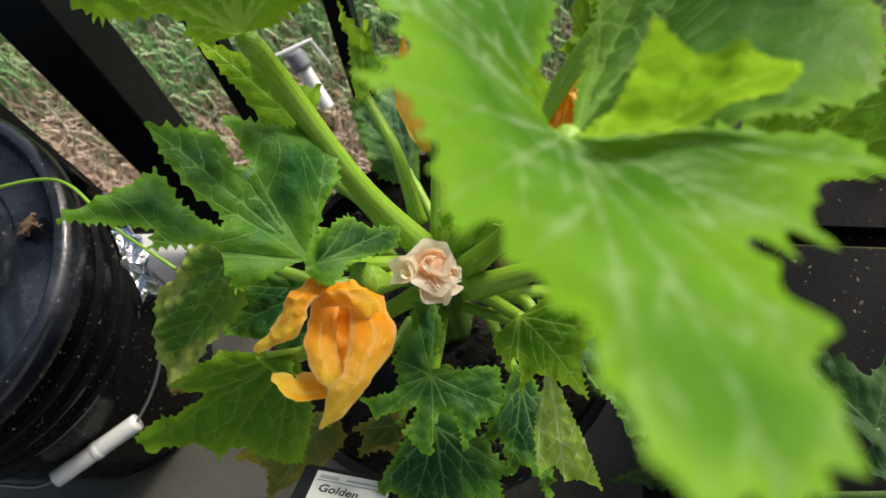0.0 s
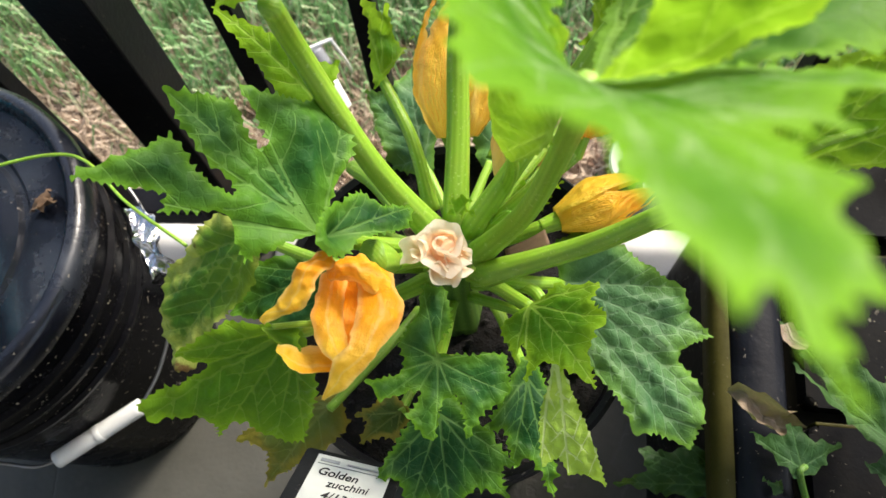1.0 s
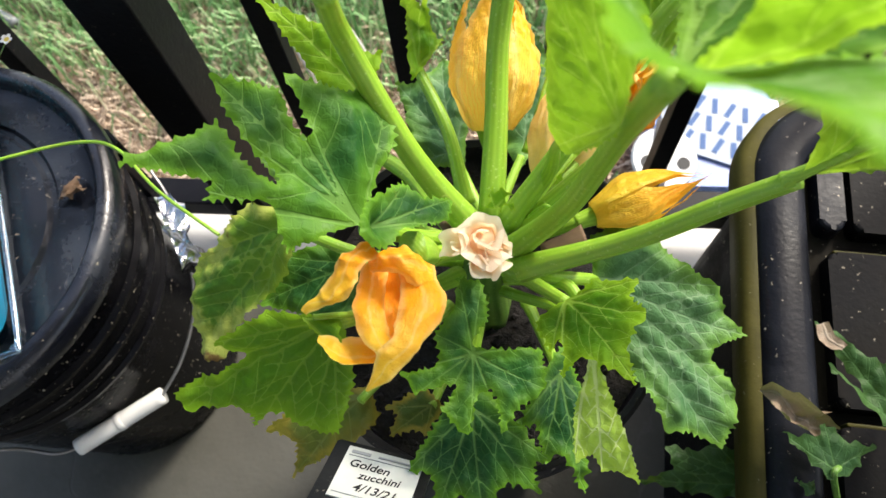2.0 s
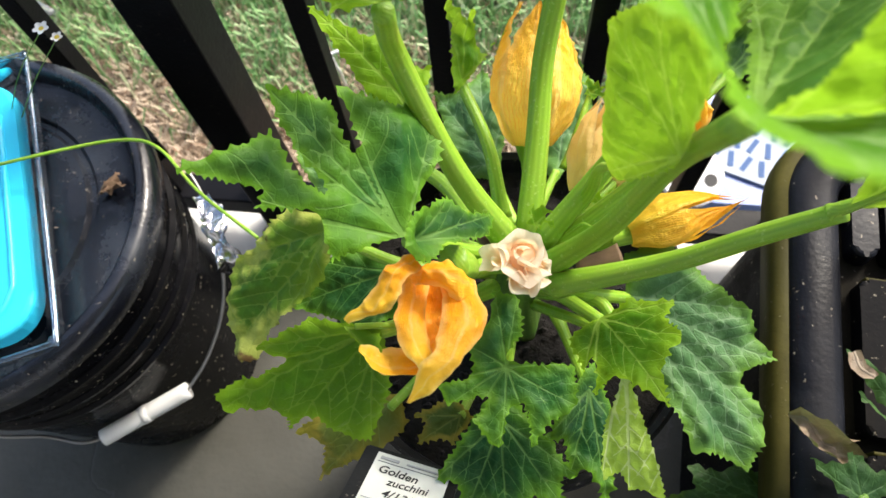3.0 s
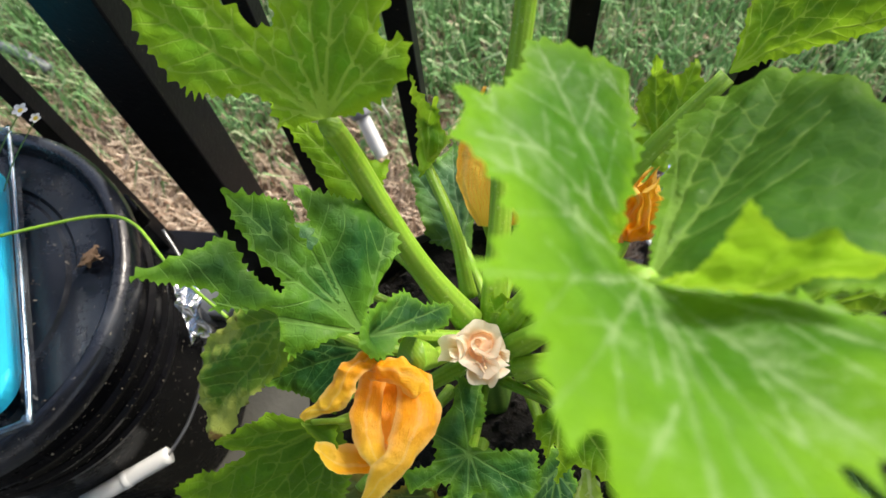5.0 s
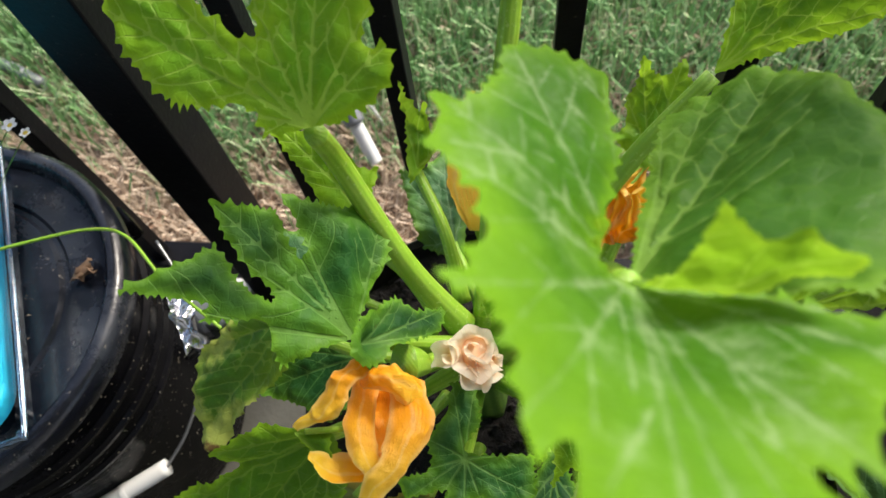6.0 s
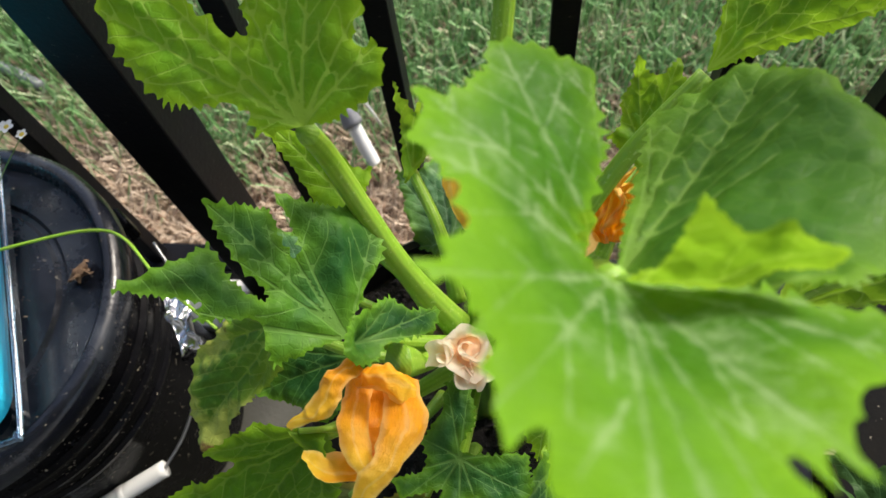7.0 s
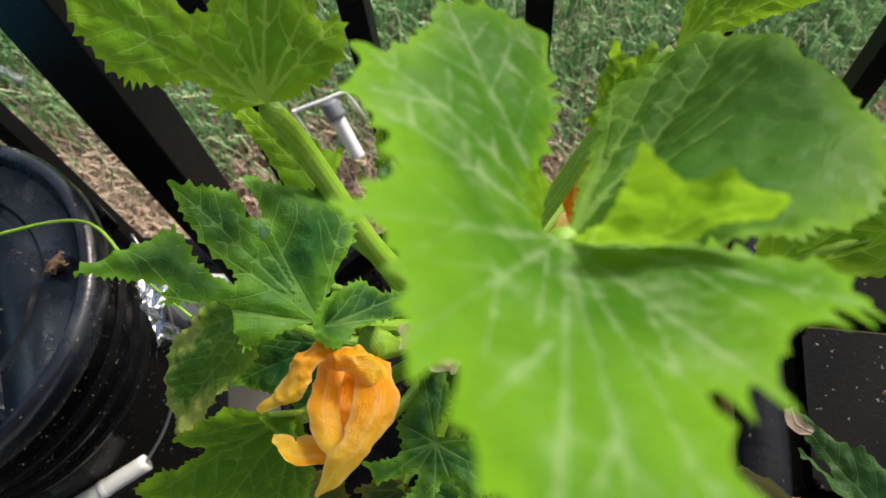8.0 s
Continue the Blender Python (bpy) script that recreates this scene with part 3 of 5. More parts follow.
def ground_sheet():
    bm = bmesh.new()
    xs = [-60, -12, -4] + [-2 + 0.08 * i for i in range(51)] + [4, 12, 60]
    ys = [-40, -8, -2, 0.3] + [0.452 + 0.07 * i for i in range(40)] + [5, 12, 60]
    grid = [[bm.verts.new((x, y, GROUND_Z + (0.018 * noise.noise(Vector((x * 5, y * 5, 0))) + 0.01 * noise.noise(Vector((x * 14, y * 14, 3))) if 0.46 < y < 4 and abs(x) < 3 else 0) - (0.05 if y < 0.3 else 0))) for x in xs] for y in ys]
    for i in range(len(ys) - 1):
        for j in range(len(xs) - 1):
            bm.faces.new((grid[i][j], grid[i][j + 1], grid[i + 1][j + 1], grid[i + 1][j]))
    return bm


tagged(part("ground", ground_sheet(), EARTH, smooth=True), "bare reddish earth beside the slab, running into lawn", "ground", kind="structure")


def blades(name, count, region, density, height, width, material, seed, lean):
    rng = random.Random(seed)
    verts, faces = [], []
    x0, x1, y0, y1 = region
    made = 0
    while made < count:
        x, y = rng.uniform(x0, x1), y0 + (y1 - y0) * rng.random() ** 1.2
        if rng.random() > density(x, y):
            made += 0.25
            continue
        made += 1
        h, w, a = rng.uniform(*height), rng.uniform(*width), rng.uniform(0, 6.283)
        out = Vector((math.cos(a), math.sin(a), 0))
        sidev = Vector((-out.y, out.x, 0)) * w
        l = rng.uniform(*lean)
        p0 = Vector((x, y, GROUND_Z - 0.004))
        p1 = p0 + out * (h * l * 0.35) + Vector((0, 0, h * (1 - 0.3 * l)))
        p2 = p0 + out * (h * l) + Vector((0, 0, h * max(0.06, 1 - 0.8 * l)))
        k = len(verts)
        verts += [p0 - sidev, p0 + sidev, p1 + sidev * 0.8, p1 - sidev * 0.8, p2]
        faces += [(k, k + 1, k + 2, k + 3), (k + 3, k + 2, k + 4)]
    me = mesh_from(name, verts, faces, material, smooth=False)
    return new(name, me)


def green_share(x, y):
    edge = 0.60 + 0.10 * noise.noise(Vector((x * 3.1, 7, 1))) + 0.05 * noise.noise(Vector((x * 9, y * 9, 2)))
    edge += 0.13 * max(0.0, min(1.0, (x - 0.35) * 4))
    patch = 0.5 + 0.5 * noise.noise(Vector((x * 4, y * 4, 5)))
    return max(0.015, min(1.0, (y - edge) * 6)) * (0.45 + 0.55 * patch)


def straw_share(x, y):
    return max(0.12, 1 - max(0.0, (y - 0.72) * 3.0)) * (0.35 + 0.65 * (0.5 + 0.5 * noise.noise(Vector((x * 6, y * 6, 9)))))


tagged(blades("grass", 75000, (-1.9, 1.9, 0.47, 2.6), green_share, (0.035, 0.11), (0.0010, 0.0026), GRASS, 3, (0.2, 1.1)), "green lawn grass beyond the railing", "grass", kind="stuff")
tagged(blades("dry_grass", 34000, (-1.7, 1.7, 0.46, 1.5), straw_share, (0.02, 0.07), (0.0008, 0.0022), STRAW, 4, (0.9, 1.6)), "dry tan grass clippings lying on bare earth", "dry grass", kind="stuff")

# unseen slabs added overhead and behind: they block sky light and close the place
tagged(part("ceiling", box_bm(-2.6, 2.6, -1.95, 0.0, 2.45, 2.6), TOP_SCREEN), "pale grey unseen slab overhead, added to block sky light", "ceiling", kind="structure")
tagged(part("wall_south", box_bm(-2.6, 2.6, -1.95, -1.8, -0.12, 2.6), BACK_SCREEN), "grey unseen wall behind the slab, added to block and reflect light", "wall", kind="structure")


# ---- pale strips under the railing: sunlit slab put into their colour ----
def white_board(outline, label):
    bm = bmesh.new()
    top = bm.faces.new([bm.verts.new((x, y, 0.018)) for x, y in outline])
    low = bmesh.ops.extrude_face_region(bm, geom=[top])
    for v in low["geom"]:
        if isinstance(v, bmesh.types.BMVert):
            v.co.z = 0.002
    bmesh.ops.recalc_face_normals(bm, faces=bm.faces)
    bmesh.ops.bevel(bm, geom=[e for e in bm.edges if e.verts[0].co.z > 0.01 and e.verts[1].co.z > 0.01], offset=0.004, segments=3, affect="EDGES", profile=0.5)
    return tagged(part("white_board", bm, BRIGHT_FLOOR, smooth=False), label, "board")


# added parts; the slanted end follows the edge of the lit floor
white_board([(-0.540, 0.330), (-0.395, 0.322), (-0.365, 0.345), (-0.358, 0.432), (-0.540, 0.432)], "short pale strip added on the slab for bright floor behind the bucket")
white_board([(-0.285, 0.330), (0.245, 0.330), (0.330, 0.432), (-0.285, 0.432)], "pale strip added on the slab for sunlit floor under the railing")


# ---- railing ----
def railing():
    rail = holder("railing", "black powder-coated metal patio railing with square balusters", "railing")
    y = 0.392
    part("bottom_rail", box_bm(-1.9, 1.9, y - 0.018, y + 0.018, 0.066, 0.100, 0.002), RAIL_PAINT, rail)
    part("top_rail", box_bm(-1.9, 1.9, y - 0.022, y + 0.022, 0.965, 1.0, 0.003), RAIL_PAINT, rail)
    post = part("post", box_bm(-0.0255, 0.0255, -0.0255, 0.0255, 0.0, 0.962, 0.002), RAIL_PAINT, rail)
    post.location = (-0.3245, y, 0)
    far = piece("post", post.data, rail)
    far.location = (1.3, y, 0)
    bar = None
    for x in (-1.15, -1.03, -0.91, -0.79, -0.67, -0.575, -0.46, -0.208, -0.095, 0.034, 0.158, 0.28, 0.40, 0.52, 0.64, 0.76, 0.88, 1.0, 1.12):
        if bar is None:
            bar = part("baluster", box_bm(-0.0095, 0.0095, -0.0095, 0.0095, 0.098, 0.967, 0.0012), RAIL_PAINT, rail)
            bar.location = (x, y, 0)
        else:
            piece("baluster", bar.data, rail).location = (x, y, 0)
    return rail


railing()


# ---- bucket with lid ----
BX, BY = -0.465, 0.199


def bucket():
    pail = holder("bucket", "black plastic five-gallon bucket with a dusty snap-on lid", "bucket")
    pail.location = (BX, BY, 0)
    wall = [(0.0, 0.004), (0.122, 0.004), (0.126, 0.010), (0.127, 0.03), (0.141, 0.272), (0.145, 0.274), (0.146, 0.279), (0.143, 0.283), (0.144, 0.304), (0.148, 0.306), (0.149, 0.311), (0.146, 0.315), (0.147, 0.338), (0.152, 0.340), (0.153, 0.346), (0.149, 0.350), (0.149, 0.385), (0.0, 0.385)]
    piece("body", lathe("body", wall, BLACK_PLASTIC, 96), pail)
    lid = [(0.0, 0.3985), (0.060, 0.3985), (0.062, 0.4005), (0.066, 0.4005), (0.068, 0.3975), (0.100, 0.3965), (0.103, 0.3925), (0.107, 0.3925), (0.110, 0.3960), (0.136, 0.3975), (0.1405, 0.3980), (0.1435, 0.4060), (0.147, 0.4095), (0.152, 0.4095), (0.157, 0.4065), (0.1595, 0.4010), (0.1595, 0.384), (0.156, 0.379), (0.150, 0.379)]
    piece("lid", lathe("lid", lid, LID_PLASTIC, 128), pail, "dusty black lid with moulded rings, sky sheen in the dust's blue")
    wire = [(-0.3270, 0.2970, 0.3450), (-0.3020, 0.2650, 0.3350), (-0.2870, 0.2210, 0.3050), (-0.2920, 0.1850, 0.2650), (-0.3080, 0.1450, 0.2350), (-0.3310, 0.1130, 0.2120)]
    to = Vector((BX, BY, 0))
    piece("handle_wire", tube_mesh("handle_wire", [Vector(p) - to for p in wire], 0.0017, 0.0017, WIRE, 8, 40), pail, "bent galvanised wire handle")
    a, b = Vector((-0.3300, 0.1150, 0.2110)) - to, Vector((-0.4060, 0.0620, 0.2050)) - to
    piece("handle_wire", tube_mesh("handle_wire", [b.lerp(a, 0.1), b, Vector((-0.4270, 0.0550, 0.2060)) - to, Vector((-0.4620, 0.0570, 0.2100)) - to, Vector((-0.5090, 0.0520, 0.2400)) - to, Vector((-0.12, -0.12, 0.30)), Vector((-0.155, -0.02, 0.345))], 0.0017, 0.0017, WIRE, 8, 40), pail)
    grip = piece("handle_grip", tube_mesh("handle_grip", [a, a.lerp(b, 0.5), b], 0.0085, 0.0085, WHITE_PLASTIC, 18, 16), pail, "white plastic tube grip")
    piece("grip_collar", tube_mesh("grip_collar", [a.lerp(b, 0.47), a.lerp(b, 0.54)], 0.0092, 0.0092, WHITE_PLASTIC, 18, 4), grip)
    ear = box_bm(-0.012, 0.012, -0.006, 0.006, 0.33, 0.36, 0.003)
    e = part("handle_ear", ear, BLACK_PLASTIC, pail)
    e.matrix_basis = pose(0.105, 0.115, 0, 0, 0, -42)
    return pail


bucket()


# ---- clear box with a cyan tray on the lid ----
def food_box():
    ob = holder("plastic_box", "clear plastic box holding a bright cyan tray, on the bucket lid", "box")
    ob.matrix_basis = pose(-0.3310, 0.1030, 0.4105, 0, 0, 24.01)
    L, W = 0.262, 0.20
    shell = bmesh.new()
    rim = rounded_slab(-W, 0, 0, L, 0.012, 0.0245, 0.018, 0.0)
    rim.normal_update()
    inner = rounded_slab(-W + 0.007, -0.007, 0.007, L - 0.007, 0.0, 0.022, 0.014, 0.0)
    inner.normal_update()
    me = bpy.data.meshes.new("tmp")
    for b in (rim, inner):
        flat = [f for f in b.faces if abs(f.normal.z) > 0.9 and f.calc_area() > 0.01]
        bmesh.ops.delete(b, geom=flat, context="FACES_ONLY")
        b.to_mesh(me)
        b.free()
        shell.from_mesh(me)
    part("clear_shell", shell, CLEAR, ob, "clear plastic lid with rolled rim")
    piece("rolled_rim", tube_mesh("rolled_rim", [(-W, 0, 0.024), (-0.02, 0, 0.024), (-0.004, 0.004, 0.024), (0, 0.02, 0.024), (0, L - 0.02, 0.024), (-0.004, L - 0.004, 0.024), (-0.02, L, 0.024), (-W, L, 0.024)], 0.0022, 0.0022, CLEAR, 8, 60), ob)
    part("cyan_tray", rounded_slab(-W + 0.012, -0.017, 0.020, L - 0.012, 0.001, 0.017, 0.030, 0.004), CYAN_PLASTIC, ob, "bright cyan tray inside")
    piece("tray_bead", tube_mesh("tray_bead", [(-0.10, 0.032, 0.0175), (-0.052, 0.034, 0.0175), (-0.034, 0.05, 0.0175), (-0.030, 0.08, 0.0175), (-0.030, L - 0.05, 0.0175)], 0.0025, 0.0025, CYAN_PLASTIC, 8, 40), ob.children[-1])
    return ob


food_box()

# ---- dead leaf scrap on the lid ----
rng = random.Random(5)
scrap = holder("dead_leaf_scrap", "crumpled brown leaf scrap on the black lid", "leaf scrap")
for k in range(3):
    p = Vector((-0.352 + 0.004 * k, 0.243 - 0.003 * k, 0.403 + 0.002 * k))
    piece("scrap", sheet_mesh("scrap", [p + Vector((-0.006, -0.011 + 0.004 * k, 0)), p + Vector((0.002, 0, 0.004)), p + Vector((0.003, 0.012 - 0.005 * k, 0.001))], [Vector((0.004, 0.001, 0.001)), Vector((0.007, 0.002, 0.003)), Vector((0.002, 0, 0))], BROWN, 0.5, 0.006, 0.3, k, 7, 9), scrap)


# ---- planter ----
PX, PY = -0.018, 0.166


def planter():
    pot = holder("plant_pot", "round black plastic nursery pot full of dark soil", "pot")
    pot.location = (PX, PY, 0)
    prof = [(0.0, 0.003), (0.092, 0.003), (0.096, 0.010), (0.119, 0.365), (0.127, 0.367), (0.130, 0.372), (0.130, 0.401), (0.127, 0.405), (0.123, 0.401), (0.120, 0.350), (0.0, 0.350)]
    piece("body", lathe("body", prof, POT_PLASTIC, 96), pot)
    bm = bmesh.new()
    rngs = random.Random(8)
    rows = []
    for i in range(16):
        r = 0.1215 * i / 15
        rows.append([bm.verts.new((r * math.cos(6.2832 * j / 48), r * math.sin(6.2832 * j / 48), 0.380 + 0.010 * noise.noise(Vector((r * math.cos(6.2832 * j / 48) * 30, r * math.sin(6.2832 * j / 48) * 30, 0))) + rngs.uniform(-0.002, 0.002))) for j in range(48)])
    for i in range(15):
        for j in range(48):
            bm.faces.new((rows[i][j], rows[i + 1][j], rows[i + 1][(j + 1) % 48], rows[i][(j + 1) % 48]))
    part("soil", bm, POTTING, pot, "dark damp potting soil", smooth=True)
    verts, faces = [], []
    for k in range(420):
        a, r, s = rngs.uniform(0, 6.283), 0.117 * math.sqrt(rngs.random()), rngs.uniform(0.0015, 0.0045)
        c = Vector((r * math.cos(a), r * math.sin(a), 0.384))
        n0 = len(verts)
        for d in ((1, 0, 0), (0, 1, 0), (-1, 0, 0), (0, -1, 0), (0, 0, 1), (0, 0, -1)):
            verts.append(c + Vector(d) * (s * rngs.uniform(0.5, 1.5)))
        faces += [(n0 + p, n0 + q, n0 + r2) for p, q, r2 in ((0, 1, 4), (1, 2, 4), (2, 3, 4), (3, 0, 4), (1, 0, 5), (2, 1, 5), (3, 2, 5), (0, 3, 5))]
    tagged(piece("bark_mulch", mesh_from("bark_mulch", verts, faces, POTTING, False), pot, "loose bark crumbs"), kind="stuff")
    return pot


planter()

# ---- zucchini plant ----
plant = holder("zucchini_plant", "flowering zucchini plant with lobed leaves in a black pot", "plant")
HUB = Vector((-0.0140, 0.1720, 0.5000))


def leaf(base, tips, material, label="", stem=None, stem_mid=None, stem_r=(0.0065, 0.0045), stem_mat=None, name="leaf", **how):
    blade = piece(name, leaf_mesh(name, base, tips, material, **how), plant, label)
    if stem is not None:
        mids = [Vector(stem)] + [Vector(m) for m in (stem_mid or [])] + [Vector(base) - Vector((0, 0, stem_r[1] * 0.9))]
        piece("leaf_stalk", tube_mesh("leaf_stalk", mids, stem_r[0], stem_r[1], stem_mat or STEM, 16, 22, 0.02, 0.35), blade, "ribbed light green stalk")
    return blade


def stalk(points, r0, r1, material=None, name="leaf_stalk", label="ribbed light green stalk"):
    return piece(name, tube_mesh(name, points, r0, r1, material or STEM, 16, 24, 0.02, 0.2), plant, label)


# the short thick crown
piece("crown", tube_mesh("crown", [(HUB.x, HUB.y - 0.01, 0.375), (HUB.x - 0.003, HUB.y, 0.44), (HUB.x + 0.004, HUB.y + 0.004, 0.505)], 0.017, 0.011, STEM_DARK, 18, 14, 0.08), plant, "short thick green crown")

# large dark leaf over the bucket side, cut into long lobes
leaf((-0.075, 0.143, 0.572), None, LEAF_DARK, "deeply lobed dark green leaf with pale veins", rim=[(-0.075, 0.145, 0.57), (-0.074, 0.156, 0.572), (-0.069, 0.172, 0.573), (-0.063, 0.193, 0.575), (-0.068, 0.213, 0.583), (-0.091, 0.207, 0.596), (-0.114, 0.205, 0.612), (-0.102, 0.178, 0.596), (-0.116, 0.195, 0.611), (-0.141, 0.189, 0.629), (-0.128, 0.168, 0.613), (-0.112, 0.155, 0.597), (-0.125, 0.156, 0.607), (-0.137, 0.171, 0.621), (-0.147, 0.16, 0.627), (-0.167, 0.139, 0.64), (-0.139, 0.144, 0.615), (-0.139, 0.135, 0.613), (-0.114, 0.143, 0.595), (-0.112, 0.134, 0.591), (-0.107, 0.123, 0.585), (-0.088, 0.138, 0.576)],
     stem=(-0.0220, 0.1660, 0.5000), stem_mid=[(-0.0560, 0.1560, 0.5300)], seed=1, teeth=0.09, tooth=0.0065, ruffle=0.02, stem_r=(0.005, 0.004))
leaf((-0.073, 0.139, 0.577), None, LEAF_DARK, "small dark green lobe with pale veins", rim=[(-0.071, 0.132, 0.597), (-0.069, 0.147, 0.593), (-0.057, 0.167, 0.574), (-0.049, 0.164, 0.564), (-0.034, 0.172, 0.545), (-0.039, 0.155, 0.551), (-0.054, 0.142, 0.572), (-0.06, 0.127, 0.581), (-0.068, 0.126, 0.593)], seed=61, teeth=0.09, tooth=0.0065, ruffle=0.03, name="leaf_lobe")
# leaf high at the back, over the railing post
leaf((-0.0820, 0.2030, 0.6730), None, LEAF_MID, "broad fresh green leaf held high on its stalk", rim=[(-0.082, 0.201, 0.676), (-0.102, 0.198, 0.672), (-0.11, 0.209, 0.678), (-0.141, 0.211, 0.675), (-0.161, 0.224, 0.681), (-0.176, 0.248, 0.694), (-0.16, 0.262, 0.704), (-0.139, 0.252, 0.701), (-0.109, 0.233, 0.693), (-0.113, 0.257, 0.708), (-0.1, 0.275, 0.723), (-0.076, 0.275, 0.728), (-0.062, 0.257, 0.717), (-0.056, 0.24, 0.705), (-0.061, 0.229, 0.697), (-0.049, 0.227, 0.697), (-0.046, 0.215, 0.69), (-0.059, 0.206, 0.682), (-0.069, 0.202, 0.678)],
     stem=(-0.0270, 0.1760, 0.5050), stem_mid=[(-0.0580, 0.1950, 0.5550), (-0.0850, 0.2190, 0.6200)], seed=2, teeth=0.10, tooth=0.008, ruffle=0.025, puff=0.05, stem_r=(0.0070, 0.0050))
# young leaf left of that stalk
leaf((-0.0820, 0.2120, 0.5850), [(-0.1410, 0.2630, 0.6000), (-0.1220, 0.2400, 0.5900), (-0.1010, 0.2150, 0.5750), (-0.0710, 0.2340, 0.5900), (-0.0970, 0.2460, 0.6000)], LEAF_MID, "small light green leaf behind a thick stalk",
     stem=(-0.0320, 0.1860, 0.4900), stem_mid=[(-0.0600, 0.2040, 0.5350)], seed=3, lobe=0.30, teeth=0.06, ruffle=0.04, notch=0.5, stem_r=(0.004, 0.003))
# sprout leaf, half unfolded
leaf((-0.0630, 0.2770, 0.5200), [(-0.0780, 0.3270, 0.5450), (-0.0730, 0.3040, 0.5300), (-0.0360, 0.3090, 0.5300), (-0.0510, 0.3000, 0.5150), (-0.0550, 0.3020, 0.5600)], LEAF_LIT, "half-unfolded young leaf",
     stem=(-0.0300, 0.2010, 0.4800), stem_mid=[(-0.0420, 0.2380, 0.5050)], seed=4, lobe=0.30, teeth=0.05, ruffle=0.08, notch=0.6, stem_r=(0.0048, 0.0035), puff=0.1)
# big leaf nearest above: its lobes rise toward the south and turn down at the west
BIG = (0.0326, 0.1066, 0.752)
leaf(BIG, None, LEAF_BRIGHT, "very large light green leaf spread over the plant", rim=[(0.0332, 0.1052, 0.752), (0.0236, 0.1106, 0.765), (0.0305, 0.1375, 0.758), (0.0269, 0.1677, 0.756), (0.0145, 0.17, 0.76), (0.0016, 0.1657, 0.768), (-0.0033, 0.142, 0.78), (-0.012, 0.1322, 0.789), (-0.0121, 0.1132, 0.799), (-0.0005, 0.096, 0.806), (-0.0049, 0.0767, 0.819), (0.0032, 0.0732, 0.817), (0.0065, 0.056, 0.8235), (0.0126, 0.0532, 0.823), (0.0161, 0.0426, 0.832), (0.0187, 0.0365, 0.843), (0.0231, 0.0281, 0.848), (0.023, 0.0224, 0.851), (0.0299, 0.0185, 0.85), (0.0355, 0.0137, 0.845), (0.0395, 0.0207, 0.84), (0.0445, 0.0259, 0.835), (0.0457, 0.0363, 0.831), (0.0466, 0.0398, 0.829), (0.0468, 0.0524, 0.815), (0.0559, 0.053, 0.815), (0.0585, 0.0648, 0.805), (0.0812, 0.0734, 0.795), (0.0803, 0.0873, 0.782), (0.0562, 0.1, 0.765)],
     stem=(0.0010, 0.1630, 0.5000), stem_mid=[(0.0270, 0.1630, 0.5600), (0.0380, 0.1500, 0.6500)], seed=5, teeth=0.10, tooth=0.0075, ruffle=0.026, stem_r=(0.0064, 0.0042), puff=0.014, up=(0.0, -0.35, 1.0), vein=0.6, fold=0.07)
# lobe of the big leaf again; its backlight is put into the brighter green
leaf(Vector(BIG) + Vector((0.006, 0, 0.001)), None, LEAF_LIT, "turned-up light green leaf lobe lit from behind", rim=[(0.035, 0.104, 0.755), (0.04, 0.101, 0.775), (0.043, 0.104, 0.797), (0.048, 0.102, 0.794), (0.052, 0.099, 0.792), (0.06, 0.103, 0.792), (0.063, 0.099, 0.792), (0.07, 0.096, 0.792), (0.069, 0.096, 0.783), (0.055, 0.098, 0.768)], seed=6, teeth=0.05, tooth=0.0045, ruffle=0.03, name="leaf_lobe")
# another lobe of that leaf, given a darker green
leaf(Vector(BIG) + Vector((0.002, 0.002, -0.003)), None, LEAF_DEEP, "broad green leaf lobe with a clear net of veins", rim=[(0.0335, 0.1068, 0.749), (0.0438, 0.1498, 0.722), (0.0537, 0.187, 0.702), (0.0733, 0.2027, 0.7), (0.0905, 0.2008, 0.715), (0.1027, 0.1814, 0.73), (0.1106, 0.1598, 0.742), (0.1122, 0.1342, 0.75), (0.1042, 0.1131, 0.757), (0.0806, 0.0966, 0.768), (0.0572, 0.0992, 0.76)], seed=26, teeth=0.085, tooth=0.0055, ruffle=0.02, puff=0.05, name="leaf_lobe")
# underside with light coming through, carried by the same brighter green
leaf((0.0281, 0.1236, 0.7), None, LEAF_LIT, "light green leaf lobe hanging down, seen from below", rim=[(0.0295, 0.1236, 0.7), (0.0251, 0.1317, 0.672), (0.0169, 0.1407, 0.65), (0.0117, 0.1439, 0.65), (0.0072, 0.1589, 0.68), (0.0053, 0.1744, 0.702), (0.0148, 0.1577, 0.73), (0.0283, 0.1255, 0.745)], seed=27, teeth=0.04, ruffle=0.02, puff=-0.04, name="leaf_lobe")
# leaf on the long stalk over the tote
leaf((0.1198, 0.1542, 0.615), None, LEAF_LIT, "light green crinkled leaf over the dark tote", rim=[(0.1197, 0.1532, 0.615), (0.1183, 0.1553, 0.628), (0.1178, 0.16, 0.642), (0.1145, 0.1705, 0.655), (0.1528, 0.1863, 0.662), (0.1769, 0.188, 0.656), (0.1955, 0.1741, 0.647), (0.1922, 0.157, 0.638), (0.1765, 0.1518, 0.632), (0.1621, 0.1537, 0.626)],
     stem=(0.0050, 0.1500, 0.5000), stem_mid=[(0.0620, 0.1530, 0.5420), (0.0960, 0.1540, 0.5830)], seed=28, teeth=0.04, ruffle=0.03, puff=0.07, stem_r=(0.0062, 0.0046))
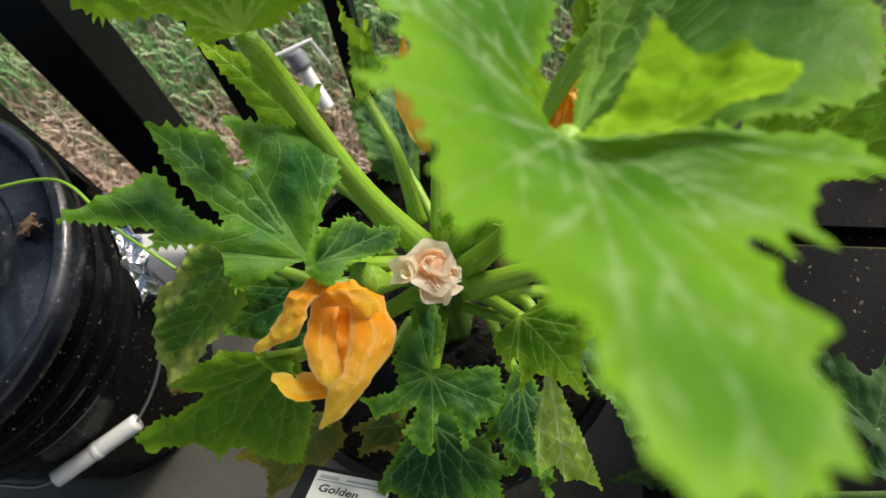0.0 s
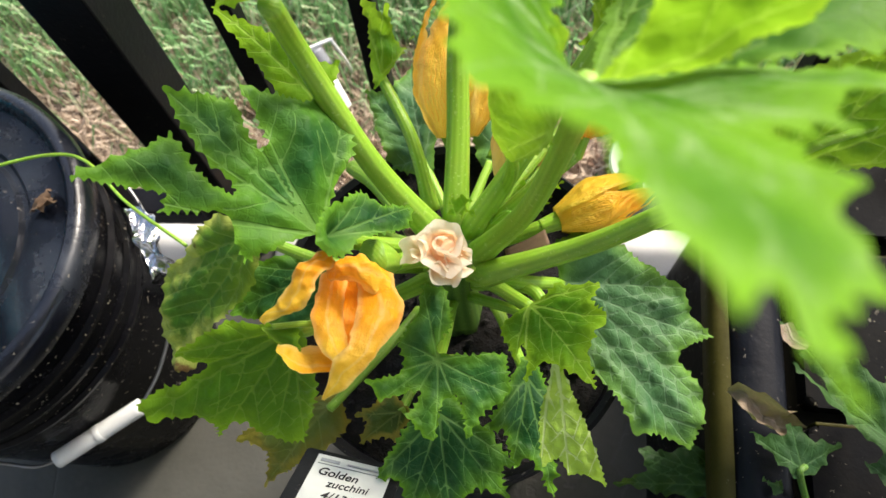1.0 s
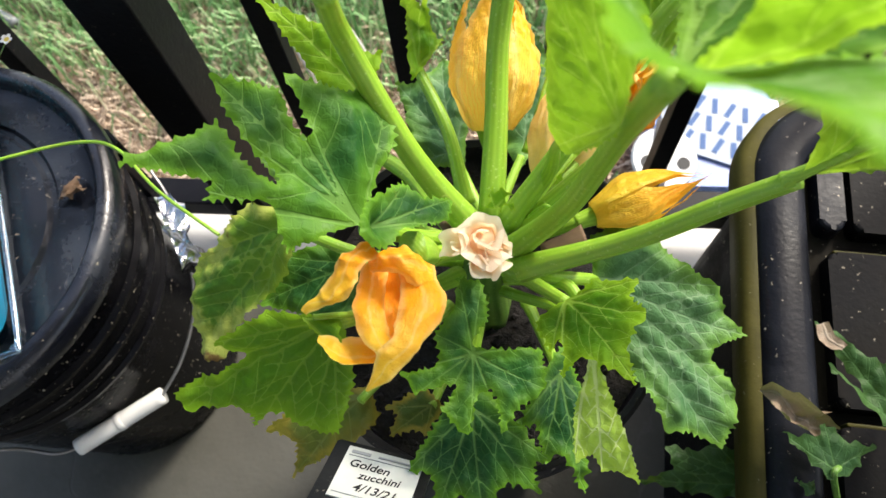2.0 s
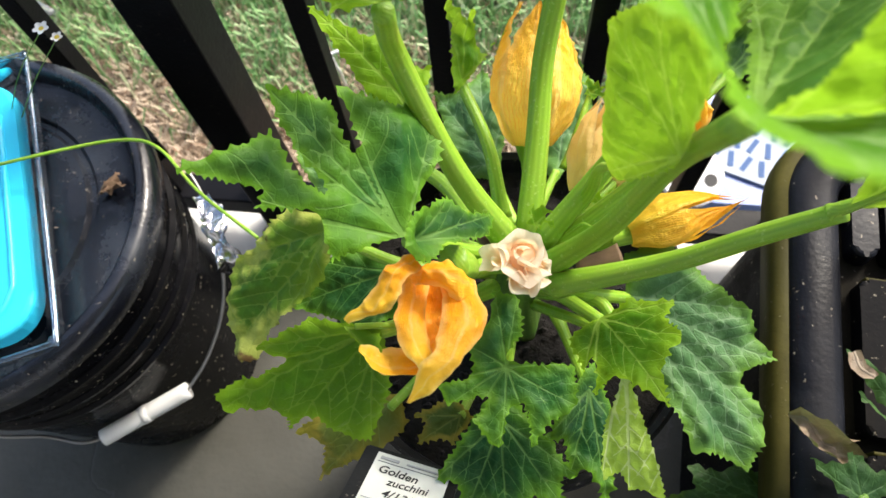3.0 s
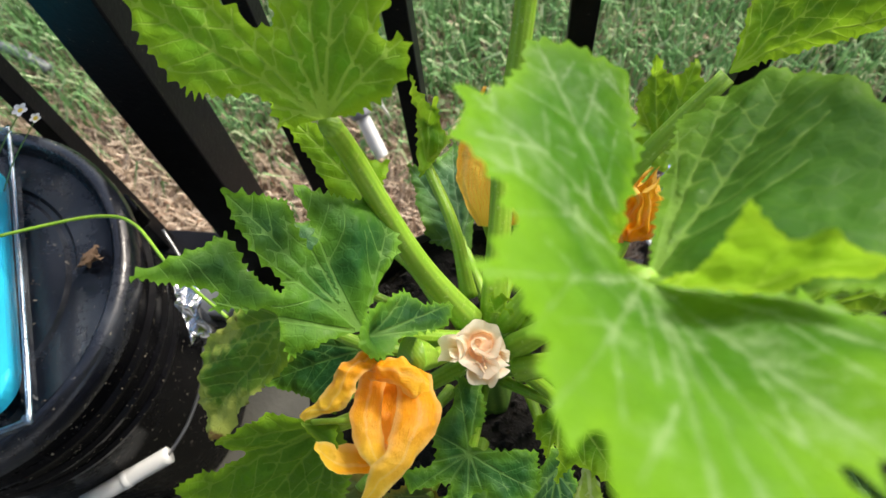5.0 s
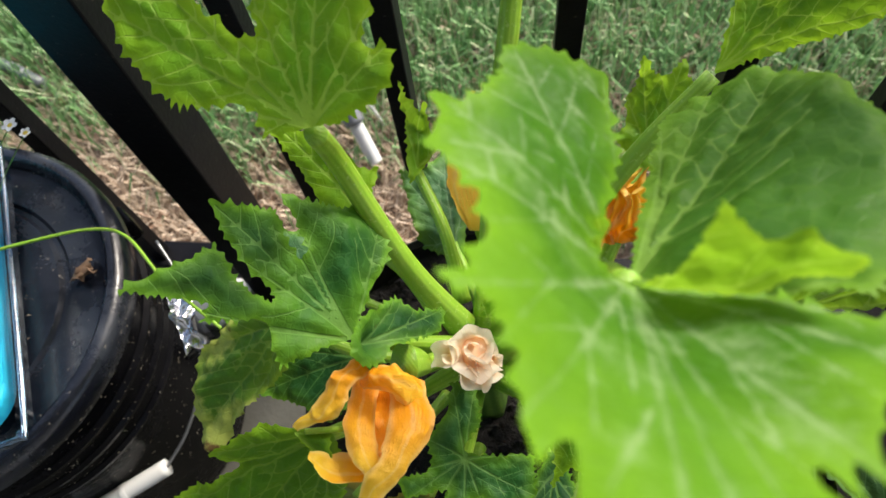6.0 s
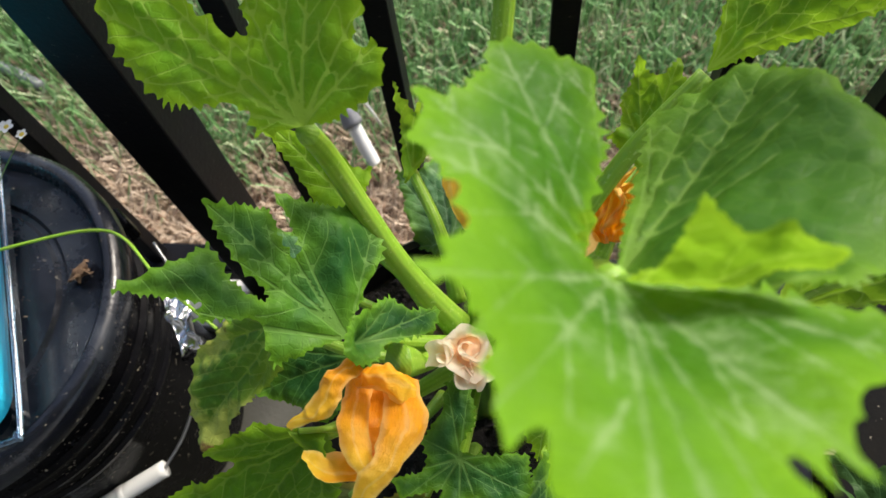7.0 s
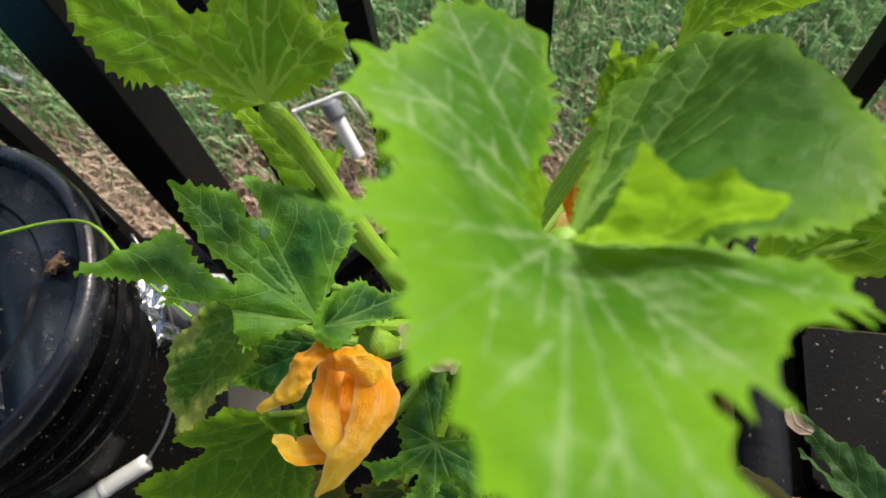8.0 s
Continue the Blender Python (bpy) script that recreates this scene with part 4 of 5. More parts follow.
stalk([(0.1150, 0.1545, 0.6080), (0.1205, 0.1550, 0.6155), (0.1400, 0.1590, 0.6330), (0.1620, 0.1640, 0.6400)], 0.0037, 0.0014)
# leaf at the back on a long stalk
leaf((0.0962, 0.2690, 0.6310), None, LEAF_MID, "light green leaf seen edge-on above the grass", rim=[(0.096, 0.268, 0.63), (0.096, 0.271, 0.65), (0.1, 0.289, 0.66), (0.117, 0.298, 0.665), (0.149, 0.304, 0.66), (0.174, 0.291, 0.65), (0.158, 0.286, 0.64), (0.139, 0.286, 0.63), (0.119, 0.279, 0.628)], seed=7, teeth=0.06, ruffle=0.03,
     stem=(-0.0060, 0.1760, 0.5000), stem_mid=[(0.0340, 0.2160, 0.5500), (0.0650, 0.2450, 0.5950)], stem_r=(0.006, 0.0045))
# tall stalk going up past the orange flower
stalk([(-0.0130, 0.1780, 0.5000), (-0.0120, 0.2320, 0.5250), (-0.0120, 0.2710, 0.5550), (-0.0060, 0.3020, 0.6000), (-0.0020, 0.3360, 0.6400), (0.0030, 0.3600, 0.6800)], 0.0072, 0.0055)
stalk([(-0.0040, 0.1770, 0.5000), (0.0180, 0.1960, 0.5300), (0.0190, 0.1870, 0.5750), (0.0150, 0.1460, 0.6520)], 0.0056, 0.0015)
# toothed leaf in front of the hub
leaf((0.0325, 0.134, 0.4925), None, LEAF_MID, "medium green toothed leaf with pale veins", rim=[(0.032, 0.135, 0.494), (0.015, 0.121, 0.489), (0.023, 0.101, 0.498), (0.029, 0.11, 0.499), (0.028, 0.086, 0.506), (0.038, 0.095, 0.509), (0.049, 0.09, 0.517), (0.062, 0.081, 0.529), (0.062, 0.101, 0.522), (0.073, 0.119, 0.522), (0.066, 0.131, 0.513), (0.071, 0.141, 0.513), (0.049, 0.145, 0.5), (0.038, 0.137, 0.496)],
     stem=(-0.0070, 0.1690, 0.4550), stem_mid=[(0.0130, 0.1530, 0.4700)], seed=8, teeth=0.09, tooth=0.007, ruffle=0.03, stem_r=(0.005, 0.004))
# broad mildewed leaf lying over the pot rim
leaf((0.0540, 0.1620, 0.4570), None, LEAF_GREY, "broad grey-green leaf with powdery mildew", rim=[(0.052, 0.167, 0.458), (0.05, 0.187, 0.465), (0.074, 0.2, 0.464), (0.098, 0.185, 0.454), (0.118, 0.171, 0.446), (0.135, 0.165, 0.441), (0.141, 0.149, 0.435), (0.153, 0.136, 0.429), (0.132, 0.125, 0.43), (0.142, 0.111, 0.424), (0.148, 0.094, 0.417), (0.138, 0.067, 0.411), (0.116, 0.074, 0.417), (0.101, 0.074, 0.421), (0.092, 0.091, 0.428), (0.077, 0.109, 0.436), (0.059, 0.14, 0.449)],
     stem=(-0.0010, 0.1670, 0.4500), stem_mid=[(0.0270, 0.1570, 0.4700)], seed=9, teeth=0.06, ruffle=0.035, puff=0.06, stem_r=(0.005, 0.004))
stalk([(HUB.x + 0.012, HUB.y - 0.006, 0.44), (0.0310, 0.1540, 0.4680), (0.0420, 0.1420, 0.4720)], 0.0042, 0.004)
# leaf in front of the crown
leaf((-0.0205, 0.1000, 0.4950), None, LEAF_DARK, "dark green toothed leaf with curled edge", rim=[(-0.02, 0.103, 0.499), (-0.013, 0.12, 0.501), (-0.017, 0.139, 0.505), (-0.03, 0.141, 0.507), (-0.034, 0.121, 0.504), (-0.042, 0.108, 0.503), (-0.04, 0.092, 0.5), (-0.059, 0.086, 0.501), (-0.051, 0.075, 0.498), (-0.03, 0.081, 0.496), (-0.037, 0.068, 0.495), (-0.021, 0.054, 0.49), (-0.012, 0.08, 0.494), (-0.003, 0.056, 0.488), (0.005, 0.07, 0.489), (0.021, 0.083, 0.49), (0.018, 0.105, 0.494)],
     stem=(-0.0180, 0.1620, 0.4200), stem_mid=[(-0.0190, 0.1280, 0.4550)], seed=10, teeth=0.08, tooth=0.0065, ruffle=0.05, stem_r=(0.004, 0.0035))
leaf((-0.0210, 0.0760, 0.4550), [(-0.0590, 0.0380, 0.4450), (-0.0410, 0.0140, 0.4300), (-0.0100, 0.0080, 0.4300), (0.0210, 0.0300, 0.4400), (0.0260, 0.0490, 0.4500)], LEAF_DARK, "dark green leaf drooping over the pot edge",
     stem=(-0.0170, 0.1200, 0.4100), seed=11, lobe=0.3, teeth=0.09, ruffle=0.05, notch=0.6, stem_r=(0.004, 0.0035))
# shade from the leaves above is put into the darker green
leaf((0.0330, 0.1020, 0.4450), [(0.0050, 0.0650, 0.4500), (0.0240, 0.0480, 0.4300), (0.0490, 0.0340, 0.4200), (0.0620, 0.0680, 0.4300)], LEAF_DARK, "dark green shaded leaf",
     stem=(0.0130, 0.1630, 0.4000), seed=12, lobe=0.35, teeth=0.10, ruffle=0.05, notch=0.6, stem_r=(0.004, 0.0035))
# pale folded leaf hanging, underside out
leaf((0.0452, 0.1060, 0.5005), None, LEAF_PALE, "pale folded leaf with raised veins hanging down", rim=[(0.045, 0.108, 0.502), (0.042, 0.088, 0.487), (0.038, 0.071, 0.474), (0.04, 0.047, 0.458), (0.05, 0.051, 0.46), (0.056, 0.043, 0.455), (0.065, 0.043, 0.455), (0.078, 0.037, 0.452), (0.069, 0.061, 0.468), (0.06, 0.078, 0.48), (0.051, 0.095, 0.493)], seed=20, teeth=0.05, tooth=0.006, ruffle=0.03, puff=-0.05, vein=1.3, name="folded_leaf")
stalk([(HUB.x + 0.010, HUB.y - 0.012, 0.43), (0.0370, 0.1310, 0.4750), (0.0460, 0.1030, 0.5000)], 0.0035, 0.003)
# lower leaves on the bucket side
leaf((-0.0870, 0.0990, 0.5540), None, LEAF_FRESH, "wide light green toothed leaf under the orange flower", rim=[(-0.085, 0.099, 0.553), (-0.1, 0.1, 0.562), (-0.123, 0.095, 0.567), (-0.146, 0.083, 0.559), (-0.134, 0.079, 0.546), (-0.169, 0.063, 0.54), (-0.166, 0.057, 0.53), (-0.137, 0.059, 0.52), (-0.135, 0.05, 0.508), (-0.124, 0.06, 0.516), (-0.107, 0.053, 0.5), (-0.092, 0.054, 0.495), (-0.084, 0.071, 0.513), (-0.081, 0.088, 0.534)],
     stem=(-0.0340, 0.1590, 0.4600), stem_mid=[(-0.0650, 0.1190, 0.5200)], seed=13, teeth=0.08, tooth=0.0065, ruffle=0.03, puff=0.05, stem_r=(0.005, 0.004))
leaf((-0.1390, 0.1760, 0.4950), None, LEAF_SPOTTED, "green leaf with yellowed and browned patch", rim=[(-0.13, 0.181, 0.5), (-0.169, 0.194, 0.489), (-0.182, 0.186, 0.479), (-0.193, 0.175, 0.468), (-0.212, 0.164, 0.455), (-0.213, 0.142, 0.441), (-0.211, 0.11, 0.425), (-0.19, 0.104, 0.429), (-0.182, 0.12, 0.441), (-0.158, 0.138, 0.461), (-0.141, 0.153, 0.477)],
     stem=(-0.0380, 0.1710, 0.4600), stem_mid=[(-0.0870, 0.1610, 0.4850)], seed=14, teeth=0.06, ruffle=0.05, puff=0.06, stem_r=(0.0045, 0.0035))
# dark material again, standing for the flower's shade on this leaf
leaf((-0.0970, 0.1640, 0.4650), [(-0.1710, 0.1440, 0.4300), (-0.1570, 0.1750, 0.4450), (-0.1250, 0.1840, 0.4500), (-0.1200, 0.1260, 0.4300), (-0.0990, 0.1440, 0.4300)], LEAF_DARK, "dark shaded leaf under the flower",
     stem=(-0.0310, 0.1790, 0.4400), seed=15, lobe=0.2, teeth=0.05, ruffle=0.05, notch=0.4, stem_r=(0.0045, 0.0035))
leaf((-0.0930, 0.0800, 0.4400), [(-0.1570, 0.0600, 0.4250), (-0.1390, 0.0350, 0.4000), (-0.1070, 0.0540, 0.4100), (-0.1260, 0.0860, 0.4300), (-0.0830, 0.0750, 0.4200)], LEAF_YELLOW, "yellowing old leaf with brown edges",
     stem=(-0.0420, 0.1580, 0.4000), seed=16, lobe=0.25, teeth=0.08, ruffle=0.07, notch=0.5, stem_r=(0.004, 0.003))
leaf((-0.0470, 0.0790, 0.4400), [(-0.0750, 0.0600, 0.4250), (-0.0770, 0.0780, 0.4300), (-0.0540, 0.0910, 0.4400), (-0.0520, 0.0620, 0.4200)], LEAF_YELLOW, "yellowing leaf with brown edges",
     stem=(-0.0280, 0.1420, 0.4000), seed=17, lobe=0.25, teeth=0.08, ruffle=0.07, notch=0.5, stem_r=(0.004, 0.003))
leaf((-0.1260, 0.2130, 0.4700), [(-0.1740, 0.2360, 0.4700), (-0.1590, 0.2130, 0.4650), (-0.1850, 0.2590, 0.4600), (-0.1450, 0.2560, 0.4700)], LEAF_GREY, "grey-green leaf behind", seed=18, lobe=0.2, teeth=0.05, ruffle=0.05, stem=(-0.0400, 0.1870, 0.4500), stem_r=(0.004, 0.003))
stalk([(-0.0310, 0.1710, 0.4900), (-0.0640, 0.2140, 0.4850), (-0.0860, 0.2350, 0.4750)], 0.0055, 0.005)
# grey-green leaves at the back of the pot
leaf((-0.0440, 0.2700, 0.4250), [(-0.0940, 0.3340, 0.4200), (-0.0800, 0.2940, 0.4150), (-0.0750, 0.2770, 0.4000), (-0.0580, 0.3530, 0.4300), (-0.0350, 0.3390, 0.4300)], LEAF_GREY, "grey-green mildewed leaf at the back", seed=19, lobe=0.2, teeth=0.06, ruffle=0.06, stem=(-0.0220, 0.2230, 0.4200), stem_r=(0.004, 0.003))
leaf((0.0060, 0.2690, 0.4250), [(0.0310, 0.3480, 0.4300), (0.0310, 0.3080, 0.4200), (-0.0040, 0.2810, 0.4100), (0.0160, 0.3790, 0.4300)], LEAF_GREY, "grey-green mildewed leaf behind the flower", seed=20, lobe=0.2, teeth=0.06, ruffle=0.06, stem=(-0.0100, 0.2240, 0.4200), stem_r=(0.004, 0.003))
# curled young leaf at the back right
leaf((0.0900, 0.3020, 0.5000), [(0.0670, 0.3230, 0.4900), (0.0740, 0.3450, 0.5100), (0.0830, 0.3630, 0.5300), (0.1100, 0.3610, 0.5300), (0.1220, 0.3550, 0.5100)], LEAF_LIT, "curled young leaf at the back", seed=21, lobe=0.3, teeth=0.06, ruffle=0.08, stem=(0.0000, 0.1810, 0.5000), stem_r=(0.004, 0.003), puff=0.1)
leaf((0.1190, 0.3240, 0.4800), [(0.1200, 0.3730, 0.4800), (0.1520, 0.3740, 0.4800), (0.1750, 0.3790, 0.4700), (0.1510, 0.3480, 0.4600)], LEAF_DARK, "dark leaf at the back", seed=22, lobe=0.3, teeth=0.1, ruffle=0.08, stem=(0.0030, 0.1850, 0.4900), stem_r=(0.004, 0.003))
# little leaves in the heart
leaf((-0.0100, 0.1730, 0.5350), [(-0.0150, 0.1800, 0.5450), (-0.0030, 0.1770, 0.5450), (0.0010, 0.1700, 0.5400)], LEAF_LIT, "tiny new leaf in the crown", seed=23, lobe=0.3, teeth=0.12, ruffle=0.1)
leaf((0.0320, 0.2010, 0.5000), [(0.0240, 0.2110, 0.5050), (0.0410, 0.2140, 0.5050), (0.0520, 0.2110, 0.5000), (0.0410, 0.1960, 0.4950)], LEAF_MID, "small new leaf in the crown", seed=24, lobe=0.4, teeth=0.12, ruffle=0.15, stem=(0.0030, 0.1780, 0.4900), stem_r=(0.003, 0.002))
leaf((0.0210, 0.2860, 0.5000), [(0.0150, 0.2910, 0.5050), (0.0300, 0.2890, 0.5050), (0.0320, 0.2820, 0.5000)], LEAF_MID, "tiny leaf behind the stalks", seed=25, lobe=0.3, teeth=0.12, ruffle=0.1, stem=(0.0080, 0.2390, 0.4800), stem_r=(0.003, 0.002))


# small folded leaf on a thin stalk under the orange flower
leaf((-0.1, 0.096, 0.566), None, LEAF_FRESH, "small folded light green leaf", rim=[(-0.101, 0.096, 0.567), (-0.094, 0.098, 0.566), (-0.084, 0.097, 0.564), (-0.081, 0.082, 0.562), (-0.085, 0.083, 0.56), (-0.091, 0.088, 0.562), (-0.095, 0.09, 0.565)], seed=29, teeth=0.05, tooth=0.006, ruffle=0.05, puff=0.05, name="folded_leaf")
stalk([(-0.072, 0.1, 0.562), (-0.083, 0.099, 0.564), (-0.096, 0.097, 0.565)], 0.0016, 0.0016)


# ---- flowers ----
def cup_flower(base, tip, radius, material, label, petals=5, bulge=0.42, mouth=0.25, open_at=0.62, ruffle=0.03, seed=0, roll=0.0, skip=(), stem=None, crumple=0.0015, blunt=1.7, pleats=0.0, short=()):
    """A squash blossom: petals joined into a cup below, free and pointed above."""
    base, tip = Vector(base), Vector(tip)
    axis = tip - base
    length = axis.length
    axis = axis.normalized()
    ex = axis.cross(Vector((0.2, 0.1, 1))).normalized()
    ey = axis.cross(ex)
    calyx_verts = tube_mesh("flower", [base - axis * 0.012, base - axis * 0.004, base + axis * length * 0.045], 0.0048, radius * 0.40, STEM, 20, 10, 0.06)
    f = piece("flower", calyx_verts, plant, label)
    rngf = random.Random(seed)
    nu, nv = 17, 30
    for p in range(petals):
        if p in skip:
            continue
        a0 = 2 * math.pi * p / petals + roll
        verts, faces, uv, rim = [], [], [], []
        k1, k2 = rngf.random() * 6, rngf.uniform(0.9, 1.08)
        reach = 0.56 if p in short else 1.0
        for i in range(nv):
            v = i / (nv - 1) * reach
            prof = (0.46 + 0.54 * math.sin(min(1.0, v / (bulge * 1.25)) * math.pi / 2)) if v < bulge * 1.25 else 1 - (1 - mouth) * ((v - bulge * 1.25) / (1 - bulge * 1.25)) ** 1.6
            span = (2 * math.pi / petals) * 0.56
            if v > open_at * reach:
                span *= max(0.04, (1 - ((v - open_at * reach) / (reach - open_at * reach)) ** blunt))
            for j in range(nu):
                u = j / (nu - 1) * 2 - 1
                a = a0 + span * u
                r = radius * prof * (1 + ruffle * math.sin(9 * u + 14 * v + k1)) * (1 - 0.10 * math.cos(math.pi * u) * (1 - v)) + 0.0009 * (p % 2)
                q = base + axis * (length * v * (k2 if v > 0.5 else 1 + (k2 - 1) * v * 2)) + ex * (r * math.cos(a)) + ey * (r * math.sin(a))
                q += crumple * noise.noise_vector(q * 90)
                q += (ex * math.cos(a) + ey * math.sin(a)) * (pleats * v * math.sin(55 * v - 9 * abs(u) + 5 * noise.noise(q * 60)))
                verts.append(q)
                uv.append(((u + 1) / 2, v))
                rim.append(v)
        for i in range(nv - 1):
            for j in range(nu - 1):
                c = i * nu + j
                faces.append((c, c + 1, c + nu + 1, c + nu))
        piece("petal", mesh_from("petal", verts, faces, material, uv=uv, rim=rim), f)
    if stem is not None:
        piece("flower_stalk", tube_mesh("flower_stalk", [Vector(stem), (Vector(stem) + base) / 2 - axis * 0.004, base - axis * 0.010], 0.0045, 0.0048, STEM, 14, 14, 0.05), f)
    return f


# upright golden flower behind the tall stalk
cup_flower((-0.0160, 0.2510, 0.4880), (-0.0150, 0.3230, 0.5350), 0.0285, PETAL_GOLD, "golden orange squash blossom, half closed and cracked open", bulge=0.34, mouth=0.46, open_at=0.40, seed=31, roll=-0.70, stem=(-0.0110, 0.2050, 0.4700), ruffle=0.015, blunt=3.2, pleats=0.0015)
# wilted pair between the stalks
cup_flower((0.0180, 0.2170, 0.4900), (0.0290, 0.2640, 0.5250), 0.0135, PETAL_BUFF, "wilted buff-yellow closed blossom", bulge=0.4, mouth=0.25, open_at=0.6, seed=32, stem=(-0.0010, 0.1950, 0.4850), ruffle=0.03, blunt=1.4)
cup_flower((0.0340, 0.2280, 0.4800), (0.0670, 0.2500, 0.5000), 0.0100, PETAL_BUFF, "wilted buff-orange closed blossom", bulge=0.4, mouth=0.25, open_at=0.6, seed=33, stem=(0.0110, 0.1910, 0.4700), ruffle=0.03, blunt=1.4)
# orange bud lying toward the railing
cup_flower((0.0510, 0.1970, 0.4750), (0.1210, 0.2230, 0.4860), 0.0165, PETAL_BUD, "closed orange blossom bud with green ribs", bulge=0.30, mouth=0.04, open_at=0.40, seed=34, roll=0.3, stem=(0.0090, 0.1860, 0.4600), ruffle=0.02, blunt=1.05)
# shrivelled peach blossom at the back right
cup_flower((0.0590, 0.2190, 0.5400), (0.0710, 0.2430, 0.5700), 0.011, PETAL, "shrivelled peach-orange blossom", bulge=0.4, mouth=0.5, open_at=0.55, seed=35, ruffle=0.25, crumple=0.006, stem=(0.0040, 0.1770, 0.5000))


def drooping_flower():
    """The big orange flower: a ruffled tube with petals bent back and hanging."""
    c = Vector((-0.0600, 0.1360, 0.5560))
    f = piece("flower", tube_mesh("flower", [(-0.0440, 0.1410, 0.5400), (-0.0480, 0.1390, 0.5500), (-0.0520, 0.1370, 0.5550)], 0.006, 0.011, STEM, 18, 10, 0.05), plant, "large open orange squash blossom with drooping petals")
    specs = [
        # points along the petal, half-width vectors, curl, ruffle
        ([(-0.0705, 0.1235, 0.572), (-0.0635, 0.1220, 0.583), (-0.0525, 0.1200, 0.588), (-0.0435, 0.1195, 0.584), (-0.0385, 0.1185, 0.570)], [(0.0005, 0.006, 0), (0.0005, 0.0085, 0.001), (0.0, 0.010, 0.002), (-0.001, 0.0105, 0.001), (-0.001, 0.0075, 0)], -0.75, 0.12),
        ([(-0.0470, 0.1260, 0.570), (-0.0410, 0.1020, 0.580), (-0.0440, 0.0850, 0.587), (-0.0530, 0.0700, 0.590), (-0.0615, 0.0575, 0.588)], [(0.0085, 0.001, -0.002), (0.0115, 0.004, -0.005), (0.0085, 0.002, -0.005), (0.0050, -0.003, -0.002), (0.0008, 0, 0)], -0.30, 0.05),
        ([(-0.0680, 0.1270, 0.564), (-0.0680, 0.1060, 0.571), (-0.0640, 0.0890, 0.575), (-0.0530, 0.0730, 0.581)], [(0.0075, 0.001, -0.002), (0.0075, 0.002, -0.003), (0.0065, 0.003, -0.002), (0.0015, 0.001, 0)], -0.35, 0.06),
        ([(-0.0590, 0.1310, 0.562), (-0.0580, 0.1150, 0.547), (-0.0560, 0.0960, 0.551), (-0.0520, 0.0780, 0.568)], [(0.013, 0, 0), (0.015, 0, 0), (0.012, 0, 0), (0.004, 0, 0)], 0.35, 0.04),
        ([(-0.0670, 0.1300, 0.580), (-0.0750, 0.1180, 0.589), (-0.0820, 0.1060, 0.584), (-0.0980, 0.0960, 0.574)], [(0.0035, -0.003, -0.002), (0.006, -0.004, -0.002), (0.006, -0.004, 0.0), (0.0012, -0.002, 0)], -0.55, 0.14),
        ([(-0.0550, 0.0810, 0.561), (-0.0700, 0.0790, 0.564), (-0.0830, 0.0790, 0.566), (-0.0920, 0.0860, 0.570)], [(0.003, -0.008, 0.004), (0.002, -0.0085, 0.006), (0.001, -0.0075, 0.005), (0.0005, -0.002, 0.001)], 0.35, 0.05),
    ]
    for k, (pts, sides, curl, ruf) in enumerate(specs):
        # the throat strip carries the cavity's shade in its colour
        piece("petal", sheet_mesh("petal", pts, [Vector(s) for s in sides], PETAL_THROAT if k == 3 else PETAL, curl, 0.0042 if k in (0, 4) else 0.0026, ruf, 40 + k, 23, 48), f)
    piece("flower_stalk", tube_mesh("flower_stalk", [HUB + Vector((-0.005, -0.004, -0.02)), (-0.0330, 0.1540, 0.5150), (-0.0440, 0.1410, 0.5380)], 0.0055, 0.005, STEM, 14, 14, 0.05), f)
    return f


drooping_flower()


